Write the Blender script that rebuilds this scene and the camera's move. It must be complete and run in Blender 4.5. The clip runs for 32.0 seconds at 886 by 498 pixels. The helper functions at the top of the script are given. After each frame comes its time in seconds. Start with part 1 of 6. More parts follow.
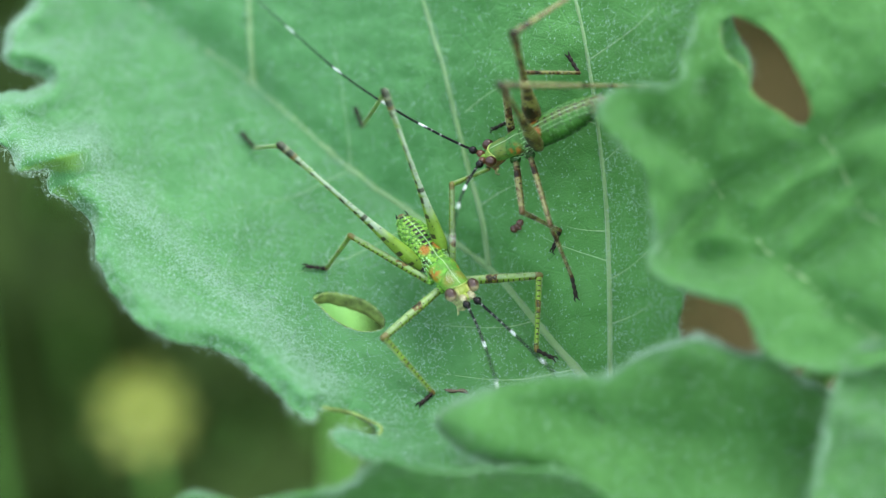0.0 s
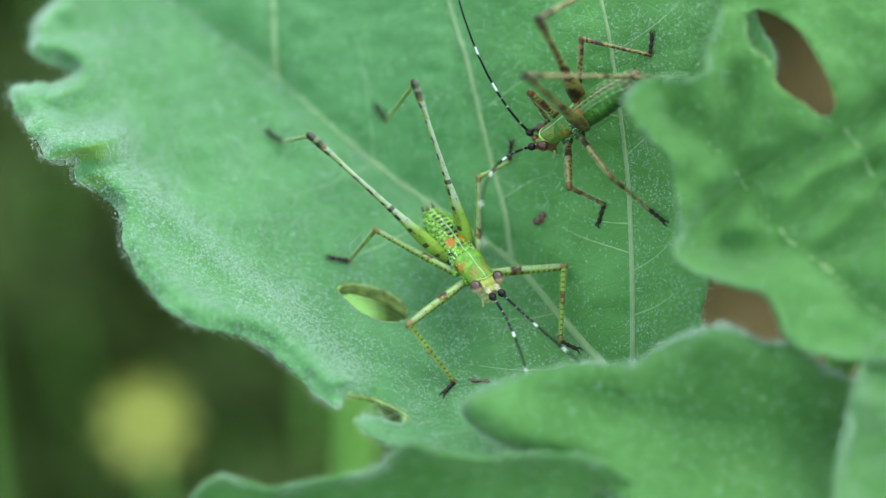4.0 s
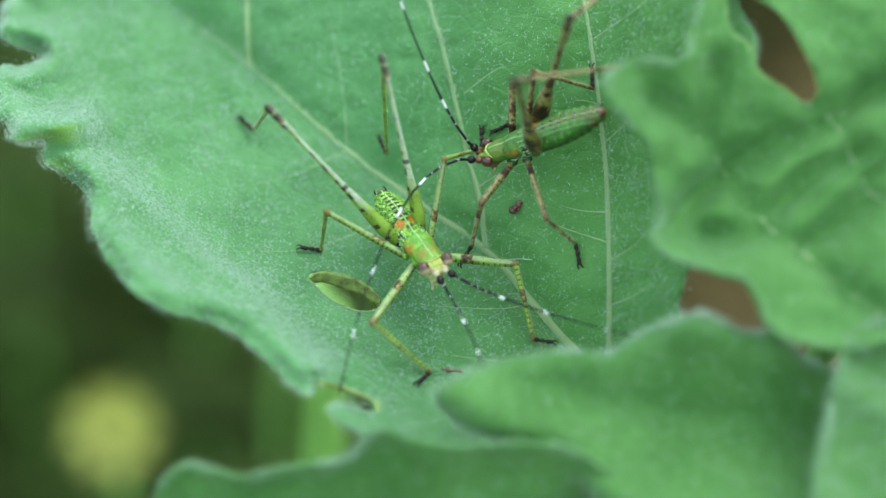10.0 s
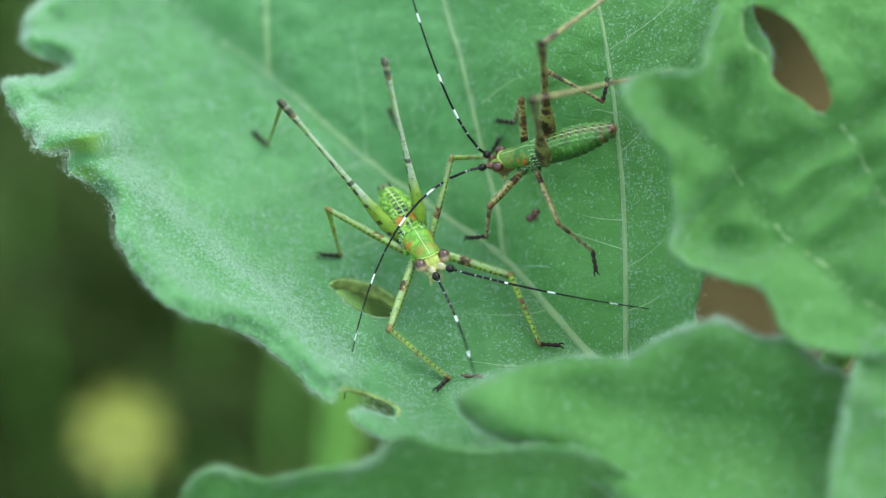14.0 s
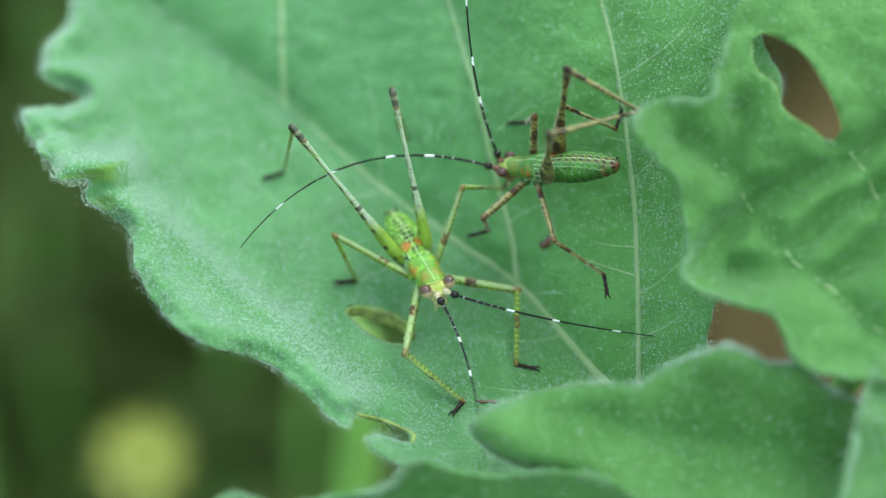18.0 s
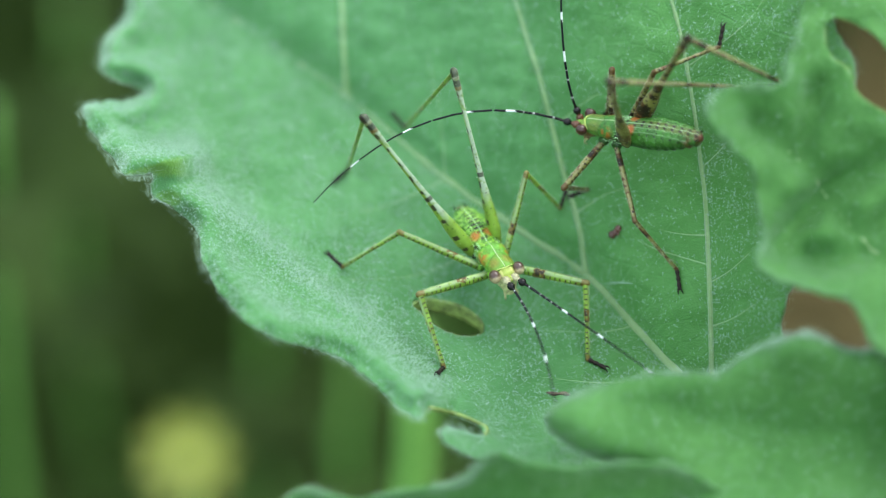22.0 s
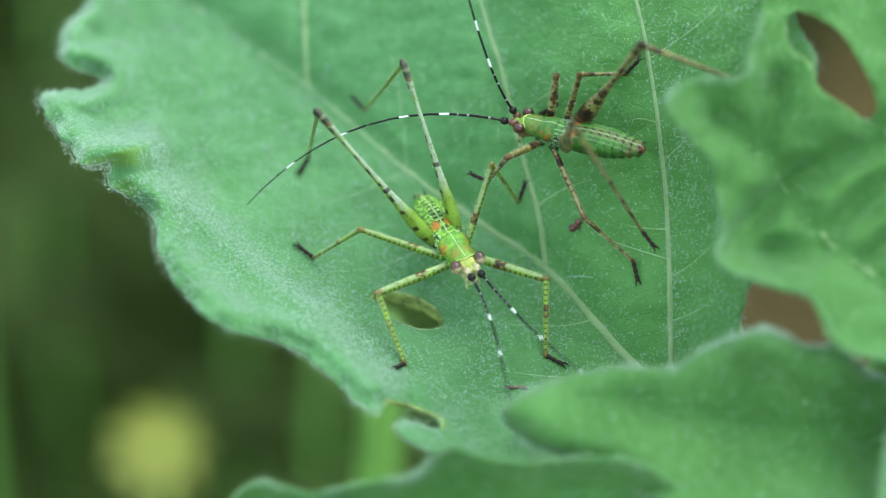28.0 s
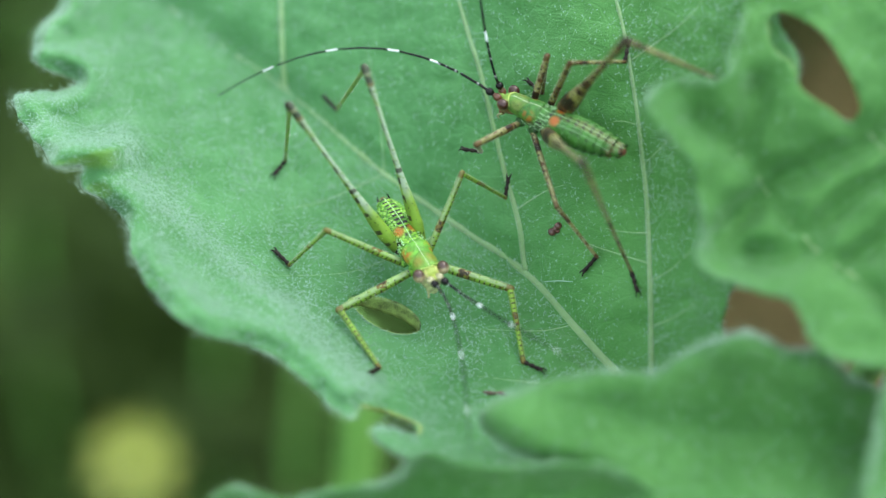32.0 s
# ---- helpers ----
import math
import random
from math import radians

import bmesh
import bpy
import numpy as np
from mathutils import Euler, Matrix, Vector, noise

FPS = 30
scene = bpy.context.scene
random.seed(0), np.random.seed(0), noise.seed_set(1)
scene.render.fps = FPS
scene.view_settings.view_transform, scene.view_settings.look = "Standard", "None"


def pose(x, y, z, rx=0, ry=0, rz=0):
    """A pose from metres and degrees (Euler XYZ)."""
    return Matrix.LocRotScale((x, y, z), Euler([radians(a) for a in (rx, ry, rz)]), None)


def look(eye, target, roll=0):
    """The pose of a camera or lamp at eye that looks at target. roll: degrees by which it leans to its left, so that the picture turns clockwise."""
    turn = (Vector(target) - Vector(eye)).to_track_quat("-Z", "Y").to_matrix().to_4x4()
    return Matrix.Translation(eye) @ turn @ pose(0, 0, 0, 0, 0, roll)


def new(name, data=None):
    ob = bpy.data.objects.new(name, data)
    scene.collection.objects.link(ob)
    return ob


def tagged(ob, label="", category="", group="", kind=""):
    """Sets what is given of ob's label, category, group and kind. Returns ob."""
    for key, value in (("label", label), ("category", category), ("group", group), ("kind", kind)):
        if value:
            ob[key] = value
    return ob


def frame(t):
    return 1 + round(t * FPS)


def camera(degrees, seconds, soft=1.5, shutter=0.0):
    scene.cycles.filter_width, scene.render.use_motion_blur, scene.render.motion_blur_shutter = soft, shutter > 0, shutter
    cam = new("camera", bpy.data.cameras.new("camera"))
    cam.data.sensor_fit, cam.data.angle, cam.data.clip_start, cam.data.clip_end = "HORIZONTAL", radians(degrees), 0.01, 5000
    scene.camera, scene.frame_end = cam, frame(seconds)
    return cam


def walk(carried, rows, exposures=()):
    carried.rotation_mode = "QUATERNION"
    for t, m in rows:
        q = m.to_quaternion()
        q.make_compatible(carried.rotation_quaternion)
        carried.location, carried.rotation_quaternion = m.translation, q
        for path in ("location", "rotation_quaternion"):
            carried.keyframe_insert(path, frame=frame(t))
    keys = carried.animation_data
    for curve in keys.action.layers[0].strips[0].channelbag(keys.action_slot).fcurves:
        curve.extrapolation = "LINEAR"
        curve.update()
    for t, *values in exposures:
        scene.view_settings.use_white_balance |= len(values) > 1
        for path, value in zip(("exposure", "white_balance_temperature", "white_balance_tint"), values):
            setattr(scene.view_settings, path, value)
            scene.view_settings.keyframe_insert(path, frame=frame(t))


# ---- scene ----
cam = camera(20.0, 32.0, soft=1.2)
walk(cam, [
    (0.0, pose(0.00002, -0.16851, 0.64143, 50.010, 0.003, 0.003)),
    (0.5, pose(0.00150, -0.16806, 0.64160, 49.880, 0.487, 0.487)),
    (1.0, pose(0.00186, -0.16897, 0.64135, 50.196, 0.280, 0.387)),
    (1.5, pose(0.00206, -0.16985, 0.64224, 50.270, 0.331, 0.470)),
    (2.0, pose(0.00130, -0.17132, 0.64235, 50.613, 0.220, 0.238)),
    (2.5, pose(0.00175, -0.17131, 0.64243, 50.607, 0.293, 0.337)),
    (3.0, pose(0.00012, -0.17168, 0.64014, 50.837, 0.163, 0.232)),
    (3.5, pose(-0.00264, -0.17205, 0.63924, 50.887, -0.274, 0.011)),
    (5.5, pose(-0.00545, -0.17474, 0.63800, 51.693, -1.342, -0.337)),
    (6.0, pose(-0.00563, -0.17425, 0.63569, 51.971, -1.594, -0.288)),
    (6.5, pose(-0.00564, -0.17341, 0.63457, 51.880, -1.684, -0.324)),
    (7.0, pose(-0.00425, -0.17234, 0.63197, 51.983, -1.699, -0.169)),
    (7.5, pose(-0.00384, -0.17315, 0.63357, 51.812, -1.475, -0.182)),
    (8.0, pose(-0.00289, -0.17307, 0.63506, 51.642, -1.348, -0.247)),
    (8.5, pose(-0.00281, -0.17237, 0.63503, 51.704, -1.318, -0.212)),
    (9.0, pose(-0.00378, -0.17240, 0.63397, 51.799, -1.424, -0.137)),
    (9.5, pose(-0.00345, -0.17275, 0.63368, 51.731, -1.391, -0.105)),
    (10.0, pose(-0.00488, -0.17242, 0.63340, 51.790, -1.544, -0.459)),
    (10.5, pose(-0.00529, -0.17209, 0.63299, 51.744, -1.511, -0.445)),
    (11.0, pose(-0.00610, -0.17289, 0.63383, 51.768, -1.625, -0.410)),
    (11.5, pose(-0.00702, -0.17381, 0.63405, 51.864, -1.685, -0.459)),
    (12.0, pose(-0.00754, -0.17405, 0.63377, 51.933, -1.710, -0.520)),
    (12.5, pose(-0.00720, -0.17391, 0.63399, 51.847, -1.600, -0.533)),
    (13.0, pose(-0.00697, -0.17355, 0.63419, 51.697, -1.489, -0.596)),
    (13.5, pose(-0.00759, -0.17420, 0.63496, 51.720, -1.530, -0.511)),
    (14.0, pose(-0.00768, -0.17488, 0.63586, 51.848, -1.673, -0.699)),
    (14.5, pose(-0.00638, -0.17546, 0.63674, 51.883, -1.477, -0.350)),
    (16.5, pose(-0.00557, -0.17566, 0.63626, 52.316, -1.302, -0.475)),
    (17.0, pose(-0.00639, -0.17574, 0.63709, 52.263, -1.335, -0.579)),
    (17.5, pose(-0.00719, -0.17700, 0.63737, 52.325, -1.212, -0.492)),
    (18.0, pose(-0.00700, -0.17639, 0.63783, 52.305, -1.186, -0.425)),
    (18.5, pose(-0.00534, -0.17558, 0.63764, 52.197, -0.877, -0.314)),
    (19.0, pose(-0.00375, -0.17526, 0.63883, 52.126, -0.676, -0.325)),
    (19.5, pose(-0.00482, -0.17396, 0.63869, 52.099, -0.534, -0.440)),
    (20.0, pose(-0.00476, -0.16945, 0.63759, 51.497, -0.227, -0.434)),
    (20.1, pose(-0.00368, -0.17010, 0.63768, 51.801, -0.506, -0.927)),
    (20.2, pose(-0.00261, -0.17075, 0.63777, 51.903, -0.575, -1.154)),
    (20.3, pose(-0.00153, -0.17139, 0.63785, 52.065, -0.403, -1.079)),
    (20.4, pose(-0.00046, -0.17204, 0.63794, 52.032, -0.053, -0.769)),
    (20.5, pose(0.00062, -0.17269, 0.63803, 51.828, 0.566, -0.115)),
    (20.6, pose(0.00037, -0.17235, 0.63801, 51.699, 0.705, 0.018)),
    (20.7, pose(0.00012, -0.17201, 0.63799, 51.704, 0.812, 0.111)),
    (20.8, pose(-0.00014, -0.17167, 0.63796, 51.710, 0.951, 0.244)),
    (20.9, pose(-0.00039, -0.17133, 0.63794, 51.724, 0.835, 0.053)),
    (21.0, pose(-0.00064, -0.17099, 0.63792, 51.711, 0.622, -0.260)),
    (21.1, pose(-0.00206, -0.17165, 0.63759, 51.842, 0.263, -0.627)),
    (21.2, pose(-0.00348, -0.17232, 0.63727, 51.988, 0.158, -0.671)),
    (21.3, pose(-0.00491, -0.17298, 0.63694, 51.955, 0.480, -0.168)),
    (21.4, pose(-0.00633, -0.17365, 0.63662, 51.996, 0.541, 0.002)),
    (21.5, pose(-0.00775, -0.17431, 0.63629, 52.283, 0.056, -0.528)),
    (21.6, pose(-0.00864, -0.17447, 0.63618, 52.401, -0.410, -1.016)),
    (21.7, pose(-0.00953, -0.17463, 0.63606, 52.568, -0.906, -1.550)),
    (21.8, pose(-0.01042, -0.17479, 0.63595, 52.614, -1.012, -1.572)),
    (21.9, pose(-0.01131, -0.17495, 0.63583, 52.523, -0.799, -1.174)),
    (22.0, pose(-0.01220, -0.17511, 0.63572, 52.330, -0.507, -0.675)),
    (22.5, pose(-0.01006, -0.17541, 0.63621, 52.225, -0.440, -0.509)),
    (23.0, pose(-0.00861, -0.17544, 0.63805, 52.168, -0.336, -0.331)),
    (23.5, pose(-0.00949, -0.17599, 0.63749, 52.522, -0.540, -0.248)),
    (24.0, pose(-0.00919, -0.17517, 0.63800, 52.282, -0.624, -0.263)),
    (24.5, pose(-0.00940, -0.17558, 0.63748, 52.466, -0.792, -0.308)),
    (25.0, pose(-0.01049, -0.17491, 0.63649, 52.342, -0.819, -0.403)),
    (25.5, pose(-0.00895, -0.17446, 0.63576, 52.688, -0.827, -0.435)),
    (27.5, pose(-0.00834, -0.17363, 0.63484, 52.269, -0.839, -0.602)),
    (28.0, pose(-0.00938, -0.17399, 0.63479, 52.170, -0.964, -0.594)),
    (28.5, pose(-0.00890, -0.17382, 0.63491, 52.298, -0.995, -0.640)),
    (29.0, pose(-0.01026, -0.17387, 0.63426, 52.433, -1.141, -0.764)),
    (29.5, pose(-0.00887, -0.17336, 0.63303, 52.553, -1.093, -0.674)),
    (30.0, pose(-0.01042, -0.17342, 0.63240, 52.552, -1.214, -0.747)),
    (30.5, pose(-0.00943, -0.17319, 0.63234, 52.531, -1.167, -0.794)),
    (31.0, pose(-0.00865, -0.17327, 0.63241, 52.606, -1.099, -0.660)),
    (31.5, pose(-0.00876, -0.17298, 0.63217, 52.646, -1.187, -0.928)),
    (32.0, pose(-0.00863, -0.17256, 0.63182, 52.645, -1.246, -0.795)),
])
cam.data.dof.use_dof = True
cam.data.dof.focus_distance = 0.2212
cam.data.dof.aperture_fstop = 9.0

# ---- light: bright overcast daylight ----
SUN_TURN, SUN_RISE = 60.0, 58.0
world = bpy.data.worlds.new("sky")
scene.world = world
world.use_nodes = True
sky = world.node_tree.nodes.new("ShaderNodeTexSky")
sky.sky_type, sky.sun_disc = "NISHITA", False
sky.sun_elevation, sky.sun_rotation = radians(SUN_RISE), radians(SUN_TURN)
backing = world.node_tree.nodes["Background"]
cloud = world.node_tree.nodes.new("ShaderNodeMix")
cloud.data_type = "RGBA"
cloud.inputs[0].default_value = 0.6
world.node_tree.links.new(sky.outputs["Color"], cloud.inputs[6])
cloud.inputs[7].default_value = (5.75, 6.4, 6.7, 1.0)
world.node_tree.links.new(cloud.outputs[2], backing.inputs["Color"])
backing.inputs["Strength"].default_value = 0.162
sun_data = bpy.data.lights.new("sun", "SUN")
sun_data.energy, sun_data.angle, sun_data.color = 1.6, radians(60), (1.0, 0.98, 0.93)
sun = new("sun", sun_data)
toward_sun = Vector((math.sin(radians(SUN_TURN)) * math.cos(radians(SUN_RISE)),
                     math.cos(radians(SUN_TURN)) * math.cos(radians(SUN_RISE)), math.sin(radians(SUN_RISE))))
sun.matrix_world = look(toward_sun * 3, (0, 0, 0))
scene.view_settings.exposure = 1.10

# The close-up stage: millimetres, x across, y up the leaf, z out of it
STAGE = pose(0, 0, 0.5, 50, 0, 0)
MM = 0.001


# ---- materials ----
class Shader:
    """A small builder of node materials in object space, in millimetres."""

    def __init__(self, name, rough=0.5):
        self.mat = bpy.data.materials.new(name)
        self.mat.use_nodes = True
        self.nt = self.mat.node_tree
        self.bsdf = self.nt.nodes["Principled BSDF"]
        self.bsdf.inputs["Roughness"].default_value = rough
        self.coord = self.nt.nodes.new("ShaderNodeTexCoord").outputs["Object"]
        self._xyz = None

    def put(self, socket, value):
        if isinstance(value, bpy.types.NodeSocket):
            self.nt.links.new(value, socket)
        else:
            socket.default_value = value

    def math(self, op, a, b=0.0, c=0.0):
        n = self.nt.nodes.new("ShaderNodeMath")
        n.operation = op
        for socket, value in zip(n.inputs, (a, b, c)):
            self.put(socket, value)
        return n.outputs[0]

    def xyz(self):
        if self._xyz is None:
            n = self.nt.nodes.new("ShaderNodeSeparateXYZ")
            self.nt.links.new(self.coord, n.inputs[0])
            self._xyz = [self.math("MULTIPLY", o, 1000.0) for o in n.outputs]
        return self._xyz

    def noise(self, scale, detail=3.0, stretch=(1, 1, 1)):
        """Noise with features of about 1/scale millimetres."""
        m = self.nt.nodes.new("ShaderNodeMapping")
        self.nt.links.new(self.coord, m.inputs["Vector"])
        m.inputs["Scale"].default_value = [1000 * s for s in stretch]
        n = self.nt.nodes.new("ShaderNodeTexNoise")
        self.nt.links.new(m.outputs[0], n.inputs["Vector"])
        n.inputs["Scale"].default_value, n.inputs["Detail"].default_value = scale, detail
        return n.outputs["Fac"]

    def cells(self, scale, feature="DISTANCE_TO_EDGE"):
        m = self.nt.nodes.new("ShaderNodeMapping")
        self.nt.links.new(self.coord, m.inputs["Vector"])
        m.inputs["Scale"].default_value = (1000, 1000, 1000)
        n = self.nt.nodes.new("ShaderNodeTexVoronoi")
        n.feature = feature
        self.nt.links.new(m.outputs[0], n.inputs["Vector"])
        n.inputs["Scale"].default_value = scale
        return n.outputs["Distance"]

    def step(self, value, low, high):
        """0 below low, 1 above high."""
        n = self.nt.nodes.new("ShaderNodeMapRange")
        n.interpolation_type = "SMOOTHSTEP"
        self.put(n.inputs["Value"], value)
        n.inputs["From Min"].default_value, n.inputs["From Max"].default_value = low, high
        return n.outputs["Result"]

    def mix(self, fac, a, b):
        n = self.nt.nodes.new("ShaderNodeMix")
        n.data_type = "RGBA"
        self.put(n.inputs["Factor"], fac)
        for socket, value in zip([s for s in n.inputs if s.type == "RGBA"], (a, b)):
            self.put(socket, (*value, 1.0) if isinstance(value, tuple) and len(value) == 3 else value)
        return [s for s in n.outputs if s.type == "RGBA"][0]

    def near(self, point, radius, soft=0.3):
        """1 within radius of a point (millimetres, mirrored in y), fading to 0."""
        x, y, z = self.xyz()
        d = [self.math("POWER", self.math("SUBTRACT", a, b), 2.0) for a, b in zip((x, self.math("ABSOLUTE", y), z), point)]
        dist = self.math("SQRT", self.math("ADD", self.math("ADD", d[0], d[1]), d[2]))
        return self.math("SUBTRACT", 1.0, self.step(dist, radius * (1 - soft), radius * (1 + soft)))

    def color(self, value):
        self.put(self.bsdf.inputs["Base Color"], (*value, 1.0) if isinstance(value, tuple) else value)
        return self

    def bump(self, height, strength=0.4, depth=0.05):
        n = self.nt.nodes.new("ShaderNodeBump")
        n.inputs["Strength"].default_value, n.inputs["Distance"].default_value = strength, depth * MM
        self.nt.links.new(height, n.inputs["Height"])
        self.nt.links.new(n.outputs["Normal"], self.bsdf.inputs["Normal"])
        return self

    def sheer(self, share, tint):
        """Light that passes through thin tissue."""
        t = self.nt.nodes.new("ShaderNodeBsdfTranslucent")
        self.put(t.inputs["Color"], (*tint, 1.0) if isinstance(tint, tuple) else tint)
        m = self.nt.nodes.new("ShaderNodeMixShader")
        m.inputs["Fac"].default_value = share
        self.nt.links.new(self.bsdf.outputs[0], m.inputs[1])
        self.nt.links.new(t.outputs[0], m.inputs[2])
        self.nt.links.new(m.outputs[0], self.nt.nodes["Material Output"].inputs["Surface"])
        return self


def plain(name, color, rough=0.5, scale=2.0, spread=0.35, coat=0.0):
    """A colour with mottling at two scales and a fine relief."""
    s = Shader(name, rough)
    dark = tuple(c * (1 - spread) for c in color)
    light = tuple(min(1, c * (1 + spread)) for c in color)
    grain = s.math("ADD", s.math("MULTIPLY", s.noise(scale), 0.6), s.math("MULTIPLY", s.noise(scale * 7), 0.4))
    s.color(s.mix(s.step(grain, 0.3, 0.7), dark, light)).bump(grain, 0.3, 0.3 / scale)
    s.bsdf.inputs["Coat Weight"].default_value = coat
    return s.mat


def leaf_material(name, base, light, sheen=0.35, rough=0.55, gloss=0.35, glow=(1.6, 1.6, 1.6), light_tints=False):
    s = Shader(name, rough)
    broad = s.noise(0.12, 3)
    mid = s.noise(0.9, 4)
    net = s.step(s.cells(0.55), 0.0, 0.10)
    fine = s.noise(6.0, 2)
    tone = s.math("ADD", s.math("MULTIPLY", broad, 0.6), s.math("MULTIPLY", mid, 0.4))
    col = s.mix(s.step(tone, 0.35, 0.65), base, light)
    col = s.mix(s.math("MULTIPLY", s.math("SUBTRACT", 1.0, net), 0.10), col, tuple(c * 1.5 for c in light))
    col = s.mix(s.math("MULTIPLY", s.step(fine, 0.62, 0.75), 0.18), col, (0.35, 0.55, 0.36))
    if light_tints:
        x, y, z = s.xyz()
        # Yellow-green of light passing through, painted on the pleat's downless wall and corner
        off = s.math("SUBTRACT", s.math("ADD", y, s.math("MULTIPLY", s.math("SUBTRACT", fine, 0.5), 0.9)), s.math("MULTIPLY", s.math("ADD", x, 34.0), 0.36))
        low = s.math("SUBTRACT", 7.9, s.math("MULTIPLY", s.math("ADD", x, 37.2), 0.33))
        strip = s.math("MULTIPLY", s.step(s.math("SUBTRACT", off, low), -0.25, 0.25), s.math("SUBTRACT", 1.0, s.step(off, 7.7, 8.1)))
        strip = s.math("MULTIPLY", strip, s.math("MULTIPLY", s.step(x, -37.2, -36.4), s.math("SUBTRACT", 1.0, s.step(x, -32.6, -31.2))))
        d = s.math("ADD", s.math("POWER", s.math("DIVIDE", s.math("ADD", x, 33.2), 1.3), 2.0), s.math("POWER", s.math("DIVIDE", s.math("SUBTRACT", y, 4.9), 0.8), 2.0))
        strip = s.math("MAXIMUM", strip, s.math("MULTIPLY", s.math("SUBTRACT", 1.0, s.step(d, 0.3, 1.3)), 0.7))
        # Paint yellows rightward, standing in for the sky's blue sheen lost there
        light_shift = s.step(s.math("ADD", x, s.math("MULTIPLY", s.math("SUBTRACT", broad, 0.5), 8.0)), -6.0, 13.0)
        col = s.mix(s.math("MULTIPLY", light_shift, 0.65), col, s.mix(s.step(tone, 0.35, 0.65), (0.066, 0.250, 0.036), (0.112, 0.350, 0.070)))
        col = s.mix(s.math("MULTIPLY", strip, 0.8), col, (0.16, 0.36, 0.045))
    s.color(col)
    h = s.math("ADD", s.math("MULTIPLY", net, 0.25), s.math("ADD", s.math("MULTIPLY", fine, 0.7), mid))
    s.bump(h, 0.9, 0.2)
    s.bsdf.inputs["Sheen Weight"].default_value = sheen
    s.bsdf.inputs["Sheen Roughness"].default_value = 0.4
    s.bsdf.inputs["Sheen Tint"].default_value = (0.85, 1.0, 0.95, 1)
    s.bsdf.inputs["Specular IOR Level"].default_value = gloss
    s.sheer(0.28, tuple(min(1, c * g) for c, g in zip(light, glow)))
    return s.mat


LEAF = leaf_material("hairy leaf", (0.062, 0.240, 0.070), (0.114, 0.345, 0.124), 0.74, glow=(2.3, 1.65, 0.7), light_tints=True)
LEAF_NEAR = leaf_material("near leaf", (0.060, 0.208, 0.043), (0.102, 0.295, 0.072), 0.32, 0.55, 0.25)
LEAF_PALE = leaf_material("pale weed leaf", (0.045, 0.085, 0.035), (0.070, 0.120, 0.050), 0.1, 0.8, 0.1)
LEAF_WEED = leaf_material("weed leaf", (0.023, 0.045, 0.0095), (0.041, 0.074, 0.016), 0.0, 0.85, 0.08)
VEIN = leaf_material("vein", (0.240, 0.420, 0.160), (0.360, 0.540, 0.260), 0.6)
HAIR = plain("leaf hair", (0.42, 0.63, 0.47), 0.45, 3.0, 0.1)
EATEN = plain("eaten rim", (0.185, 0.285, 0.070), 0.6, 1.2, 0.55)
STALK = plain("stalk", (0.17, 0.42, 0.08), 0.5, 0.6, 0.25)
SOIL = plain("soil", (0.074, 0.058, 0.020), 0.9, 0.02, 0.4)
LITTER = plain("dry litter", (0.108, 0.090, 0.038), 0.8, 0.05, 0.4)
PETAL = plain("yellow petal", (0.245, 0.290, 0.045), 0.5, 0.5, 0.2)
for dull in (SOIL, LITTER):
    dull.node_tree.nodes["Principled BSDF"].inputs["Specular IOR Level"].default_value = 0.05
HUSK = plain("husk", (0.14, 0.105, 0.07), 0.6, 3.0, 0.5)
FRASS = plain("dropping", (0.10, 0.04, 0.025), 0.25, 2.2, 0.85, 0.4)


# ---- building ----
def mesh_of(name, verts, faces, scale=MM):
    me = bpy.data.meshes.new(name)
    v = np.asarray(verts, dtype=float).reshape(-1, 3) * scale
    me.from_pydata(v.tolist(), [], faces if isinstance(faces, list) else faces.tolist())
    me.polygons.foreach_set("use_smooth", [True] * len(me.polygons))
    me.update()
    return me


def part(name, me, material, parent, label="", kind=""):
    ob = new(name, me)
    if material and not me.materials:
        me.materials.append(material)
    ob.parent = parent
    return tagged(ob, label, kind=kind)


def thing(name, m, label, category, group=""):
    ob = new(name)
    ob.empty_display_size = 0.005
    ob.matrix_world = m
    return tagged(ob, label, category, group)


def spline(points, count, closed=False):
    """Points along a smooth curve through control points."""
    p = np.asarray(points, dtype=float)
    n = len(p)
    spans = n if closed else n - 1
    u = np.linspace(0, spans, count, endpoint=not closed)
    i = np.minimum(u.astype(int), spans - 1)
    f = (u - i)[:, None]

    def at(k):
        return p[k % n] if closed else p[np.clip(k, 0, n - 1)]
    a, b, c, d = at(i - 1), at(i), at(i + 1), at(i + 2)
    return 0.5 * (2 * b + (c - a) * f + (2 * a - 5 * b + 4 * c - d) * f ** 2 + (3 * b - a - 3 * c + d) * f ** 3)


